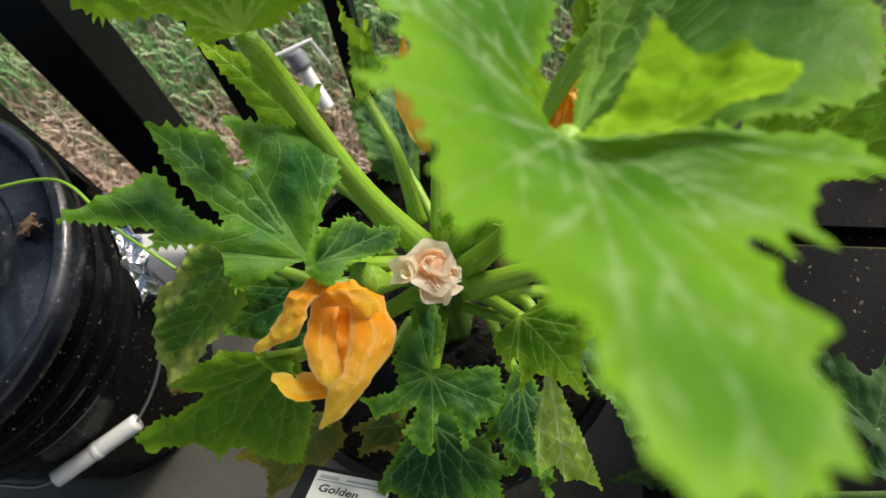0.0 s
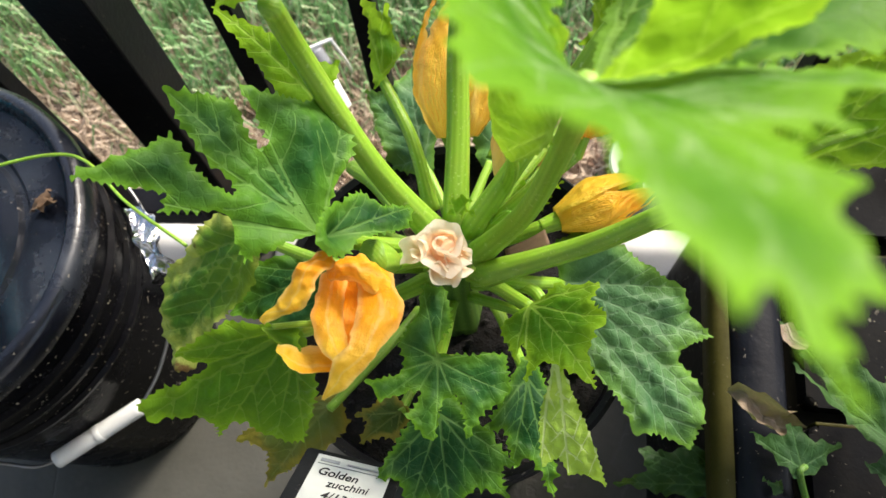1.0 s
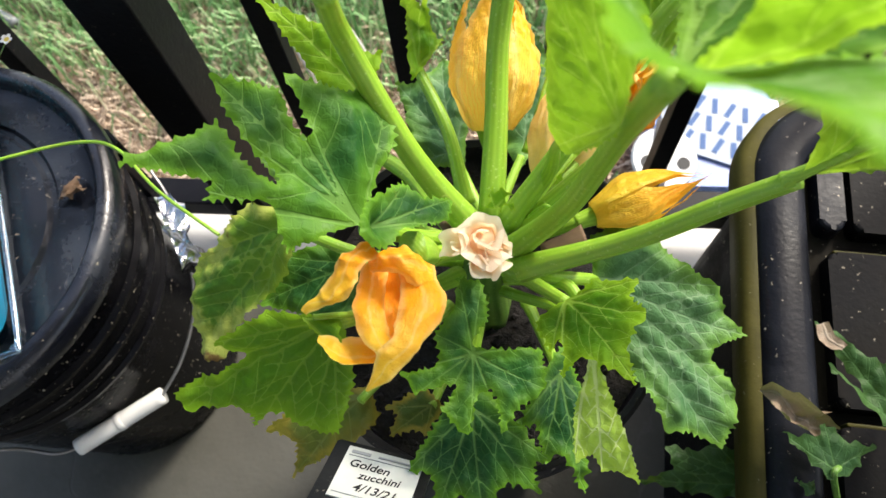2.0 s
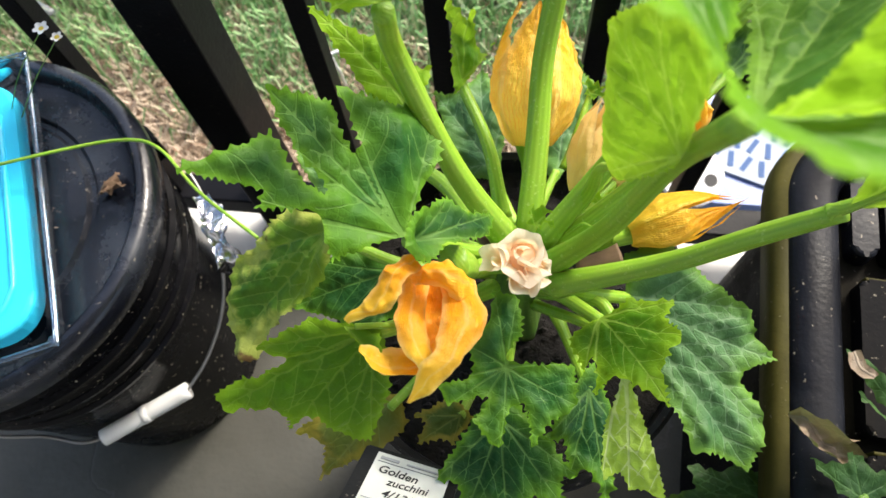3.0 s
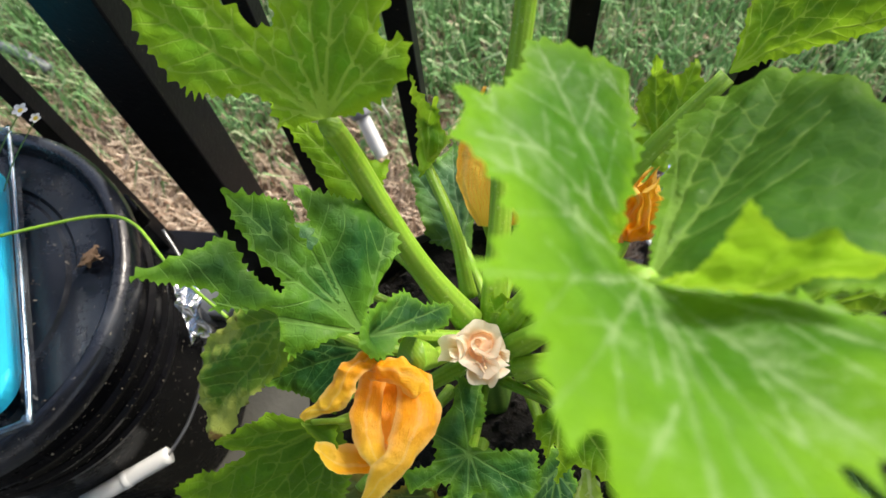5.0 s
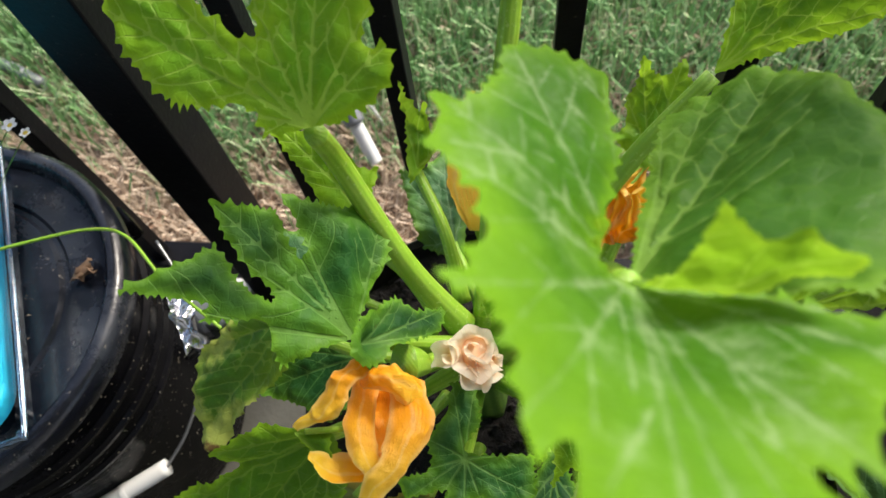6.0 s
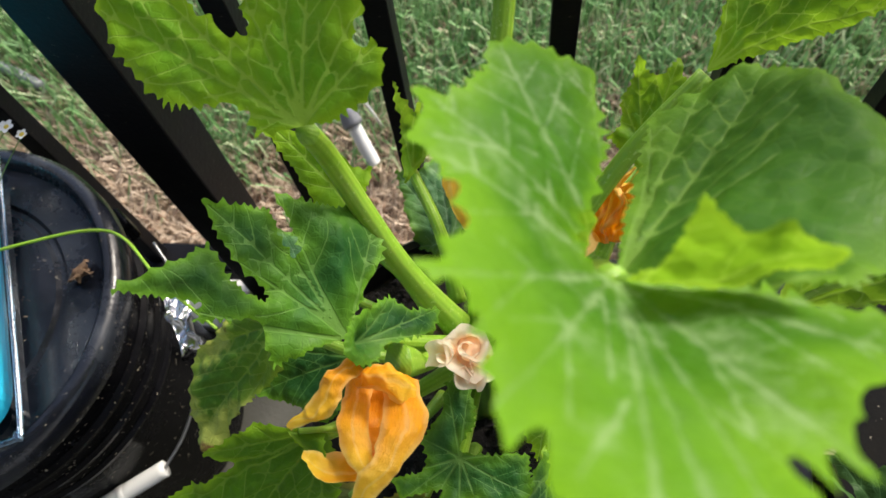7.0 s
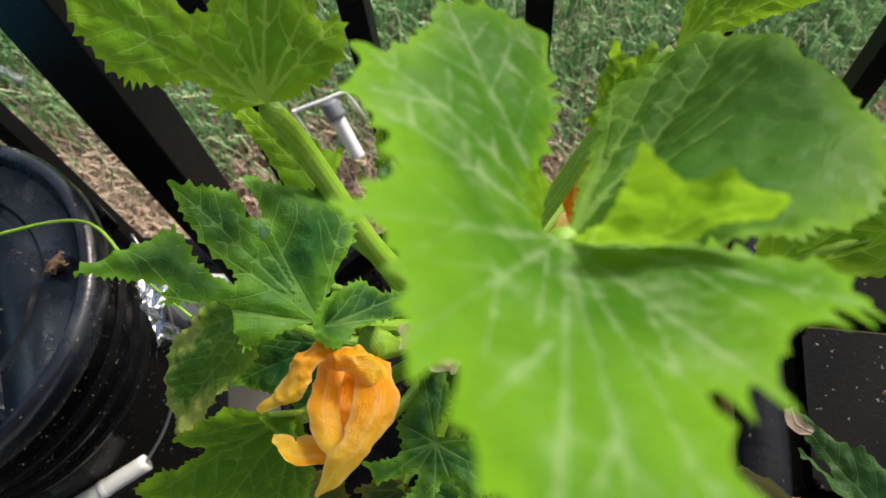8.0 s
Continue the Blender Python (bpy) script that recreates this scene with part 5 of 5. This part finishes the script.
def wilted_rosette():
    """The wilted peach flower, crumpled into a ball of folded petals."""
    c = Vector((-0.0170, 0.1460, 0.5450))
    eye = Vector((0.02, -0.28, 0.96)).normalized()
    ex = Vector((1, 0, 0))
    ex = (ex - eye * ex.dot(eye)).normalized()
    ey = eye.cross(ex)
    f = piece("flower", tube_mesh("flower", [c - eye * 0.042, c - eye * 0.016], 0.005, 0.009, STEM, 16, 8, 0.06), plant, "wilted peach-white blossom crumpled into a ball")
    rngw = random.Random(77)

    def swirl(ox, oy, lift, size, height, turns, flare, a0, tilt):
        up = (eye + ex * tilt[0] + ey * tilt[1]).normalized()
        x = (ex - up * ex.dot(up)).normalized()
        y = up.cross(x)
        mid = c + ex * ox + ey * oy + eye * lift
        start, k = 0.0, 0
        while start < turns - 0.2:
            arc = min(rngw.uniform(0.34, 0.46), turns - start + 0.1)
            nu, nv, ph = 22, 14, rngw.random() * 6
            tall = rngw.uniform(0.9, 1.12)
            verts, faces, uv = [], [], []
            for i in range(nv):
                v = i / (nv - 1)
                for j in range(nu):
                    u = j / (nu - 1)
                    turn = start + arc * u * 1.25
                    s = min(1.0, turn / turns)
                    round_off = math.sin(math.pi * min(1, max(0, 0.08 + 0.84 * u))) ** 0.35
                    r = size * (0.14 + 0.80 * s) * (0.45 + 0.55 * math.sin(v * 1.45)) + size * flare * s * v**4 + 0.0004 * k
                    z = height * tall * (v - 0.35) * (1 - 0.30 * s) * (0.75 + 0.25 * round_off) - 0.5 * flare * size * s * v**5
                    z += 0.0012 * v * math.sin(11 * u + ph)
                    a = a0 + 6.283 * turn
                    q = mid + (x * math.cos(a) + y * math.sin(a)) * r + up * z
                    q += 0.0034 * noise.noise_vector(q * 110 + Vector((k, 0, 0)))
                    verts.append(q)
                    uv.append((u, v))
            for i in range(nv - 1):
                for j in range(nu - 1):
                    n0 = i * nu + j
                    faces.append((n0, n0 + 1, n0 + nu + 1, n0 + nu))
            piece("petal", mesh_from("petal", verts, faces, PETAL_PEACH, uv=uv), f)
            start, k = start + arc, k + 1

    swirl(0.0010, 0.0040, 0.000, 0.0112, 0.018, 1.7, 0.50, 0.6, (0.15, 0.05))
    swirl(-0.0105, -0.0010, 0.001, 0.0076, 0.017, 1.3, 0.55, 2.4, (-0.40, -0.10))
    swirl(0.0000, -0.0085, 0.000, 0.0088, 0.014, 1.7, 0.36, 4.0, (0.05, -0.50))
    swirl(0.0085, -0.0025, -0.002, 0.0070, 0.012, 1.5, 0.36, 1.2, (0.60, -0.20))
    ball = bmesh.new()
    bmesh.ops.create_uvsphere(ball, u_segments=20, v_segments=14, radius=0.0105)
    for v in ball.verts:
        v.co = v.co * (1 + 0.25 * noise.noise(v.co * 200)) + c - eye * 0.006
    part("heart", ball, PETAL_PEACH, f, smooth=True)
    return f


wilted_rosette()

# shrivelled brown stub beside the crown
stub = Vector((0.0351, 0.1718, 0.484))
piece("dry_stub", tube_mesh("dry_stub", [stub + Vector((-0.016, -0.004, -0.004)), stub, stub + Vector((0.010, 0.003, 0.002))], 0.006, 0.010, BROWN, 18, 10, 0.14), plant, "shrivelled brown stalk stub")
for p, q in (((-0.0430, 0.1790, 0.5000), (-0.0350, 0.1720, 0.4950)), ((-0.0420, 0.1740, 0.4900), (-0.0300, 0.1750, 0.4800))):
    piece("dry_stub", tube_mesh("dry_stub", [q, p], 0.003, 0.0024, BROWN, 10, 6, 0.1), plant, "cut brown-tipped stub")
# tendrils
piece("tendril", tube_mesh("tendril", [(-0.1900, 0.1760, 0.4750), (-0.2460, 0.2140, 0.4600), (-0.2890, 0.2510, 0.4520), (-0.3210, 0.2570, 0.4500), (-0.3690, 0.2440, 0.4500), (-0.4340, 0.2210, 0.4500), (-0.4740, 0.2070, 0.4500)], 0.0013, 0.0013, STEM, 8, 60), plant, "thin pale green tendril across the bucket lid")
piece("tendril", tube_mesh("tendril", [(0.0080, 0.1790, 0.5100), (0.0170, 0.1820, 0.5200), (0.0240, 0.1800, 0.5150), (0.0190, 0.1780, 0.5050)], 0.0009, 0.0007, STEM, 6, 24), plant)



# ---- label in the pot ----
def label_card():
    card = holder("plant_label", "white paper plant label with black handwriting, at the pot rim", "label")
    a, b, c = Vector((-0.0960, 0.0520, 0.4400)), Vector((-0.0530, 0.0440, 0.4400)), Vector((-0.1090, 0.0210, 0.4400))
    ex = (b - a).normalized()
    ey = Vector((0, 0, 1)).cross(ex)
    W, H = 0.0475, 0.042
    m = Matrix.Translation(a) @ Matrix((ex, ey, Vector((0, 0, 1)))).transposed().to_4x4()
    card.matrix_basis = m @ pose(0, 0, 0, -42, 0, 0)
    part("backing", rounded_slab(-0.009, W + 0.006, -H - 0.012, 0.004, -0.0035, -0.0008, 0.002, 0.0006), POT_PLASTIC, card, "black plastic label holder")
    paper = part("paper", box_bm(0, W, -H, 0, -0.0008, 0.0, 0.0), PAPER, card, "white paper card")

    def words(name, text, x, y, size, shear, turn):
        cu = bpy.data.curves.new(name, "FONT")
        cu.body, cu.size, cu.shear, cu.extrude, cu.offset = text, size, shear, 0.00005, size * 0.012
        tmp = new(name, cu)
        me = bpy.data.meshes.new_from_object(tmp.evaluated_get(bpy.context.evaluated_depsgraph_get()))
        bpy.data.objects.remove(tmp)
        me.materials.clear()
        me.materials.append(INK)
        ob = piece(name, me, paper, "black marker handwriting")
        ob.matrix_basis = pose(x, y, 0.0004, 0, 0, turn)

    words("handwriting", "Golden", 0.0045, -0.0165, 0.0085, 0.15, -2)
    words("handwriting", "zucchini", 0.0130, -0.0250, 0.0078, 0.2, 2)
    words("handwriting", "4/13/21", 0.0125, -0.0345, 0.0085, 0.25, -1)
    for x, y, w, h in ((0.003, -0.0045, 0.012, 0.0024), (0.020, -0.0046, 0.021, 0.0013), (0.002, -0.0078, 0.043, 0.0003), (0.002, -0.0385, 0.043, 0.0003)):
        part("print_bar", box_bm(x, x + w, y - h / 2, y + h / 2, 0.0002, 0.0006), PRINT_GREY, paper, "grey printed line")
    return card


label_card()


# ---- foil strip ----
def foil_strip():
    f = sheet_mesh("foil_strip", [(-0.2600, 0.2260, 0.4250), (-0.2460, 0.2080, 0.4300), (-0.2350, 0.1910, 0.4280), (-0.2270, 0.1780, 0.4200), (-0.2320, 0.1810, 0.4000)], [(0.005, 0.002, 0.003), (0.008, 0.003, -0.003), (0.009, 0.002, 0.004), (0.009, 0.005, -0.002), (0.005, 0.003, 0.002)], FOIL, 0.4, 0.005, 0.3, 9, 19, 44)
    return tagged(piece("foil_strip", f), "crumpled shiny aluminium foil strip at the pot rim", "foil")


foil_strip()


# ---- grimy tote to the right ----
def rim_sweep(x0, x1, y0, y1, radius, profile, steps=12):
    """A moulded edge: a profile of (inset, height) run round a rectangle with rounded corners."""
    bm = bmesh.new()
    loops = []
    for inset, z in profile:
        r = max(0.004, radius - inset)
        loop = []
        for cx, cy, s in ((x1 - radius, y1 - radius, 0), (x0 + radius, y1 - radius, 90), (x0 + radius, y0 + radius, 180), (x1 - radius, y0 + radius, 270)):
            for k in range(steps + 1):
                a = radians(s + 90 * k / steps)
                loop.append(bm.verts.new((cx + r * math.cos(a), cy + r * math.sin(a), z)))
        loops.append(loop)
    n = len(loops[0])
    for low, high in zip(loops, loops[1:]):
        for i in range(n):
            bm.faces.new((low[i], low[(i + 1) % n], high[(i + 1) % n], high[i]))
    return bm


def tote():
    t = holder("storage_tote", "grimy dark plastic tote lid with raised panels and algae-stained rim", "tote")
    t.matrix_basis = pose(-0.0380, 0.0279, 0, 0, 0, -3.81)
    x0, x1, y0, y1, z = 0.196, 0.74, -0.42, 0.352, 0.385
    part("body", rounded_slab(x0 + 0.030, x1 - 0.03, y0 + 0.03, y1 - 0.03, 0.0, z - 0.055, 0.05, 0.0), TOTE_PLASTIC, t)
    part("rim_skirt", rim_sweep(x0, x1, y0, y1, 0.085, [(0.004, z - 0.028), (0.0, z - 0.024), (0.001, z - 0.010), (0.003, z - 0.004), (0.007, z - 0.001), (0.013, z - 0.001)]), TOTE_RIM, t, "olive algae-stained rim", smooth=True)
    part("flange", rim_sweep(x0, x1, y0, y1, 0.085, [(0.0125, z - 0.004), (0.0135, z), (0.018, z + 0.004), (0.026, z + 0.0065), (0.040, z + 0.0065), (0.047, z + 0.004), (0.050, z - 0.002), (0.0515, z - 0.014), (0.060, z - 0.016)]), TOTE_TOP, t, "dusty black moulded edge, sky glare put into its blue tint", smooth=True)
    # no opening is cut: a black plate gives the darkness inside the hole
    part("hole", rounded_slab(x0 + 0.066, x0 + 0.092, y1 - 0.038, y1 - 0.014, z + 0.004, z + 0.0072, 0.011, 0.0), DARK_HOLE, t, "black plate in place of the dark handle hole")
    part("groove", rounded_slab(x0 + 0.050, x1 - 0.05, y0 + 0.05, y1 - 0.05, z - 0.022, z - 0.0145, 0.03, 0.0), TOTE_GRIME, t, "dark dirty recess")
    strip = rounded_slab(x0 + 0.0575, x0 + 0.0765, 0.222, y1 - 0.062, z - 0.016, z + 0.004, 0.008, 0.004)
    part("raised_strip", strip, TOTE_TOP, t, "raised bar crusted with dried white scale")
    for k, (ya, yb) in enumerate(((0.222, 0.290), (0.090, 0.205), (-0.045, 0.078), (-0.19, -0.057))):
        for xa, xb in ((x0 + 0.082, x0 + 0.225), (x0 + 0.238, x0 + 0.40)):
            xa2 = xa if k == 0 or xa > x0 + 0.2 else x0 + 0.062
            part("raised_panel", rounded_slab(xa2, xb, ya, yb, z - 0.016, z + 0.003 - 0.001 * k, 0.007, 0.004), TOTE_PLASTIC, t)
            part("panel_edge", box_bm(xa2 + 0.006, xb - 0.006, yb + 0.0005, yb + 0.003, z - 0.014, z - 0.002, 0.0008), TOTE_RIM, t, "olive algae line")
    return t


tote()


# ---- tomato seedlings on the tote ----
def tomato_leaf(parent, base, tips, seed, material=None, **how):
    return piece("leaf", leaf_mesh("leaf", base, tips, material or LEAF_TOMATO, seed=seed, lobe=0.34, teeth=0.05, tooth=0.016, ruffle=0.05, notch=0.7, **how), parent)


tom = holder("tomato_plant", "dark green tomato seedling leaning over the tote", "plant")
tomato_leaf(tom, (0.2520, 0.0750, 0.4300), [(0.1940, 0.1440, 0.4450), (0.1960, 0.1180, 0.4400), (0.2210, 0.1020, 0.4350), (0.2380, 0.1190, 0.4400), (0.2710, 0.1230, 0.4300)], 51)
tomato_leaf(tom, (0.2030, 0.0560, 0.4200), [(0.1710, 0.0760, 0.4250), (0.1980, 0.0840, 0.4250), (0.2290, 0.0700, 0.4200), (0.2150, 0.0550, 0.4150)], 52)
tomato_leaf(tom, (0.1950, 0.0470, 0.4000), [(0.1830, 0.0490, 0.4050), (0.1910, 0.0510, 0.4050), (0.1970, 0.0430, 0.4000)], 53)
tomato_leaf(tom, (0.1890, 0.0510, 0.3300), [(0.1040, 0.0520, 0.3100), (0.1220, 0.0760, 0.3250), (0.1550, 0.0830, 0.3300), (0.1900, 0.0750, 0.3350), (0.1510, 0.0430, 0.3150)], 54)
tomato_leaf(tom, (0.2580, 0.0480, 0.4200), [(0.2390, 0.0610, 0.4250), (0.2480, 0.0730, 0.4300), (0.2790, 0.0680, 0.4200)], 55)
piece("stem", tube_mesh("stem", [(0.1890, 0.0510, 0.3300), (0.2130, 0.0410, 0.3600), (0.2350, 0.0370, 0.3850), (0.2890, 0.0370, 0.3900)], 0.0028, 0.003, STEM_DARK, 10, 20), tom)
piece("stem", tube_mesh("stem", [(0.2190, 0.0370, 0.3800), (0.2010, 0.0520, 0.4200), (0.2050, 0.0570, 0.4200)], 0.0022, 0.002, STEM_DARK, 10, 12), tom)
piece("stem", tube_mesh("stem", [(0.2520, 0.0750, 0.4300), (0.2680, 0.0520, 0.4100), (0.2890, 0.0370, 0.3900)], 0.0025, 0.003, STEM_DARK, 10, 12), tom)
dry = tagged(piece("dry_leaf", sheet_mesh("dry_leaf", [(0.1640, 0.1060, 0.4120), (0.1770, 0.0980, 0.4200), (0.1880, 0.0850, 0.4150), (0.2040, 0.0840, 0.4100)], [(0.001, 0.002, 0.001), (0.009, 0.004, 0.004), (0.013, 0.006, -0.003), (0.006, 0.004, 0.002)], LEAF_DRY, 0.9, 0.005, 0.2, 12, 15, 24, True)), "curled tan dry leaf on the tote rim", "leaf")
scorched = piece("scorched_tip", sheet_mesh("scorched_tip", [(0.1950, 0.1410, 0.4480), (0.1970, 0.1300, 0.4490), (0.2060, 0.1270, 0.4460)], [(0.004, 0.001, 0.001), (0.005, 0.003, 0.0), (0.002, 0.002, 0.0)], LEAF_DRY, 0.3, 0.003, 0.1, 13, 9, 12, True), tom, "scorched tan leaf tip")


# ---- things beyond the railing ----
def bag():
    b = holder("plastic_bag", "white and blue printed plastic sack lying on the ground", "bag")
    bm = rounded_slab(0.20, 0.37, 0.458, 0.63, GROUND_Z, 0.02, 0.035, 0.02)
    part("sack", bm, BLUE_PLASTIC, b, "blue film sack")
    top = part("white_panel", rounded_slab(-0.062, 0.062, -0.052, 0.052, 0.0, 0.004, 0.015, 0.001), BAG_WHITE, b, "white glossy printed panel")
    top.matrix_basis = pose(0.292, 0.545, 0.021, 0, 0, -20)
    seam = part("seam", box_bm(-0.010, 0.010, -0.055, 0.055, 0, 0.006, 0.002), BAG_WHITE, b)
    seam.matrix_basis = pose(0.219, 0.54, 0.0205, 0, 0, 4)
    for k in range(3):
        for j in range(5):
            bar = part("print_bar", box_bm(-0.0036, 0.0036, -0.012, 0.012, 0.0042, 0.0048), PRINT_BLUE, top, "blue printed mark")
            bar.matrix_basis = pose(-0.042 + 0.021 * j, -0.030 + 0.030 * k, 0, 0, 0, 14 if j % 2 else -14)
    return b


bag()


def white_disc():
    d = holder("white_disc", "white plastic disc with round dark holes behind the railing", "disc")
    d.matrix_basis = pose(0.2000, 0.4750, 0.0600) @ pose(0, 0, 0, 12, 0, 20)
    piece("plate", lathe("plate", [(0.0, -0.004), (0.040, -0.004), (0.043, 0.0), (0.041, 0.005), (0.0, 0.005)], WHITE_PLASTIC, 56), d)
    for x, y in ((0.020, -0.014), (-0.024, 0.002)):
        # black disc on the plate's face, painted dark in place of an opening
        hole = piece("hole", lathe("hole", [(0.0, 0.0056), (0.0085, 0.0056), (0.0085, 0.003)], DARK_HOLE, 28), d)
        hole.location = (x, y, 0)
    band = part("strap", box_bm(-0.011, 0.011, -0.05, 0.05, 0.0056, 0.0075, 0.0005), DARK_HOLE, d, "dark strap")
    band.matrix_basis = pose(-0.006, 0.004, 0, 0, 0, -28)
    post = part("support", box_bm(-0.008, 0.008, -0.008, 0.008, -0.15, -0.004), DARK_HOLE, d)
    return d


white_disc()


def garden_light():
    g = holder("garden_lamp", "white plastic stake lamp with grey cap lying on the grass", "lamp")
    a, b = Vector((-0.2540, 0.6600, 0.0200)), Vector((-0.2290, 0.6280, -0.0300))
    piece("tube", tube_mesh("tube", [a, b, b + (b - a) * 0.15], 0.011, 0.011, WHITE_PLASTIC, 20, 12), g)
    piece("cap", tube_mesh("cap", [a - (b - a) * 0.38, a - (b - a) * 0.30, a + (b - a) * 0.05], 0.013, 0.016, GREY_PLASTIC, 20, 8), g, "grey domed cap")
    return g


garden_light()
frame_wire = holder("wire_frame", "white coated bent wire frame standing in the grass", "wire frame")
piece("wire", tube_mesh("wire", [(-0.3120, 0.6700, -0.0700), (-0.3050, 0.6470, 0.0000), (-0.3120, 0.6500, 0.0400), (-0.3090, 0.6530, 0.0420), (-0.2750, 0.6670, 0.0450), (-0.2400, 0.6850, 0.0450), (-0.2350, 0.6840, 0.0430), (-0.2260, 0.6880, 0.0000), (-0.2290, 0.7200, -0.0800)], 0.0026, 0.0026, WHITE_PLASTIC, 8, 70), frame_wire)
cable = tagged(piece("cable", tube_mesh("cable", [(-0.6946, 0.9075, 0), (-0.6239, 0.8064, -0.01), (-0.5766, 0.7456, -0.02), (-0.5246, 0.6776, -0.04), (-0.5172, 0.6693, -0.085)], 0.0030, 0.0030, DARK_HOLE, 8, 30)), "thin black cable lying in the dry grass", "cable")
pipe = tagged(piece("pipe", tube_mesh("pipe", [(-1.0100, 0.8380, -0.0400), (-0.9180, 0.8090, -0.0500), (-0.8550, 0.7820, -0.0600)], 0.010, 0.010, GREY_PLASTIC, 14, 20)), "weathered grey pipe end in the grass", "pipe")


# ---- little weed by the bucket ----
weed = holder("flowering_weed", "thin weed with tiny white flowers behind the bucket", "weed")
for k, (p, s) in enumerate((((-0.3700, 0.3130, 0.5050), 0.006), ((-0.3600, 0.3100, 0.5000), 0.0045))):
    p = Vector(p)
    piece("stem", tube_mesh("stem", [(p.x - 0.08, p.y - 0.02, 0.41), p + Vector((-0.03, -0.02, -0.03)), p], 0.0005, 0.0004, STEM_DARK, 6, 14), weed)
    head = piece("flower_head", lathe("flower_head", [(0.0, 0.001), (0.002, 0.0005), (0.0021, -0.001), (0, -0.001)], YELLOW_CENTRE, 12), weed)
    head.location = p
    for j in range(5):
        a = 1.257 * j
        o = Vector((math.cos(a), math.sin(a), 0.2))
        w = Vector((-math.sin(a), math.cos(a), 0)) * s * 0.42
        piece("petal", sheet_mesh("petal", [o * 0.001, o * s * 0.6, o * s], [w * 0.5, w, w * 0.5], WHITE_PETAL, 0.2, 0.0, 0.05, j, 5, 6), head)
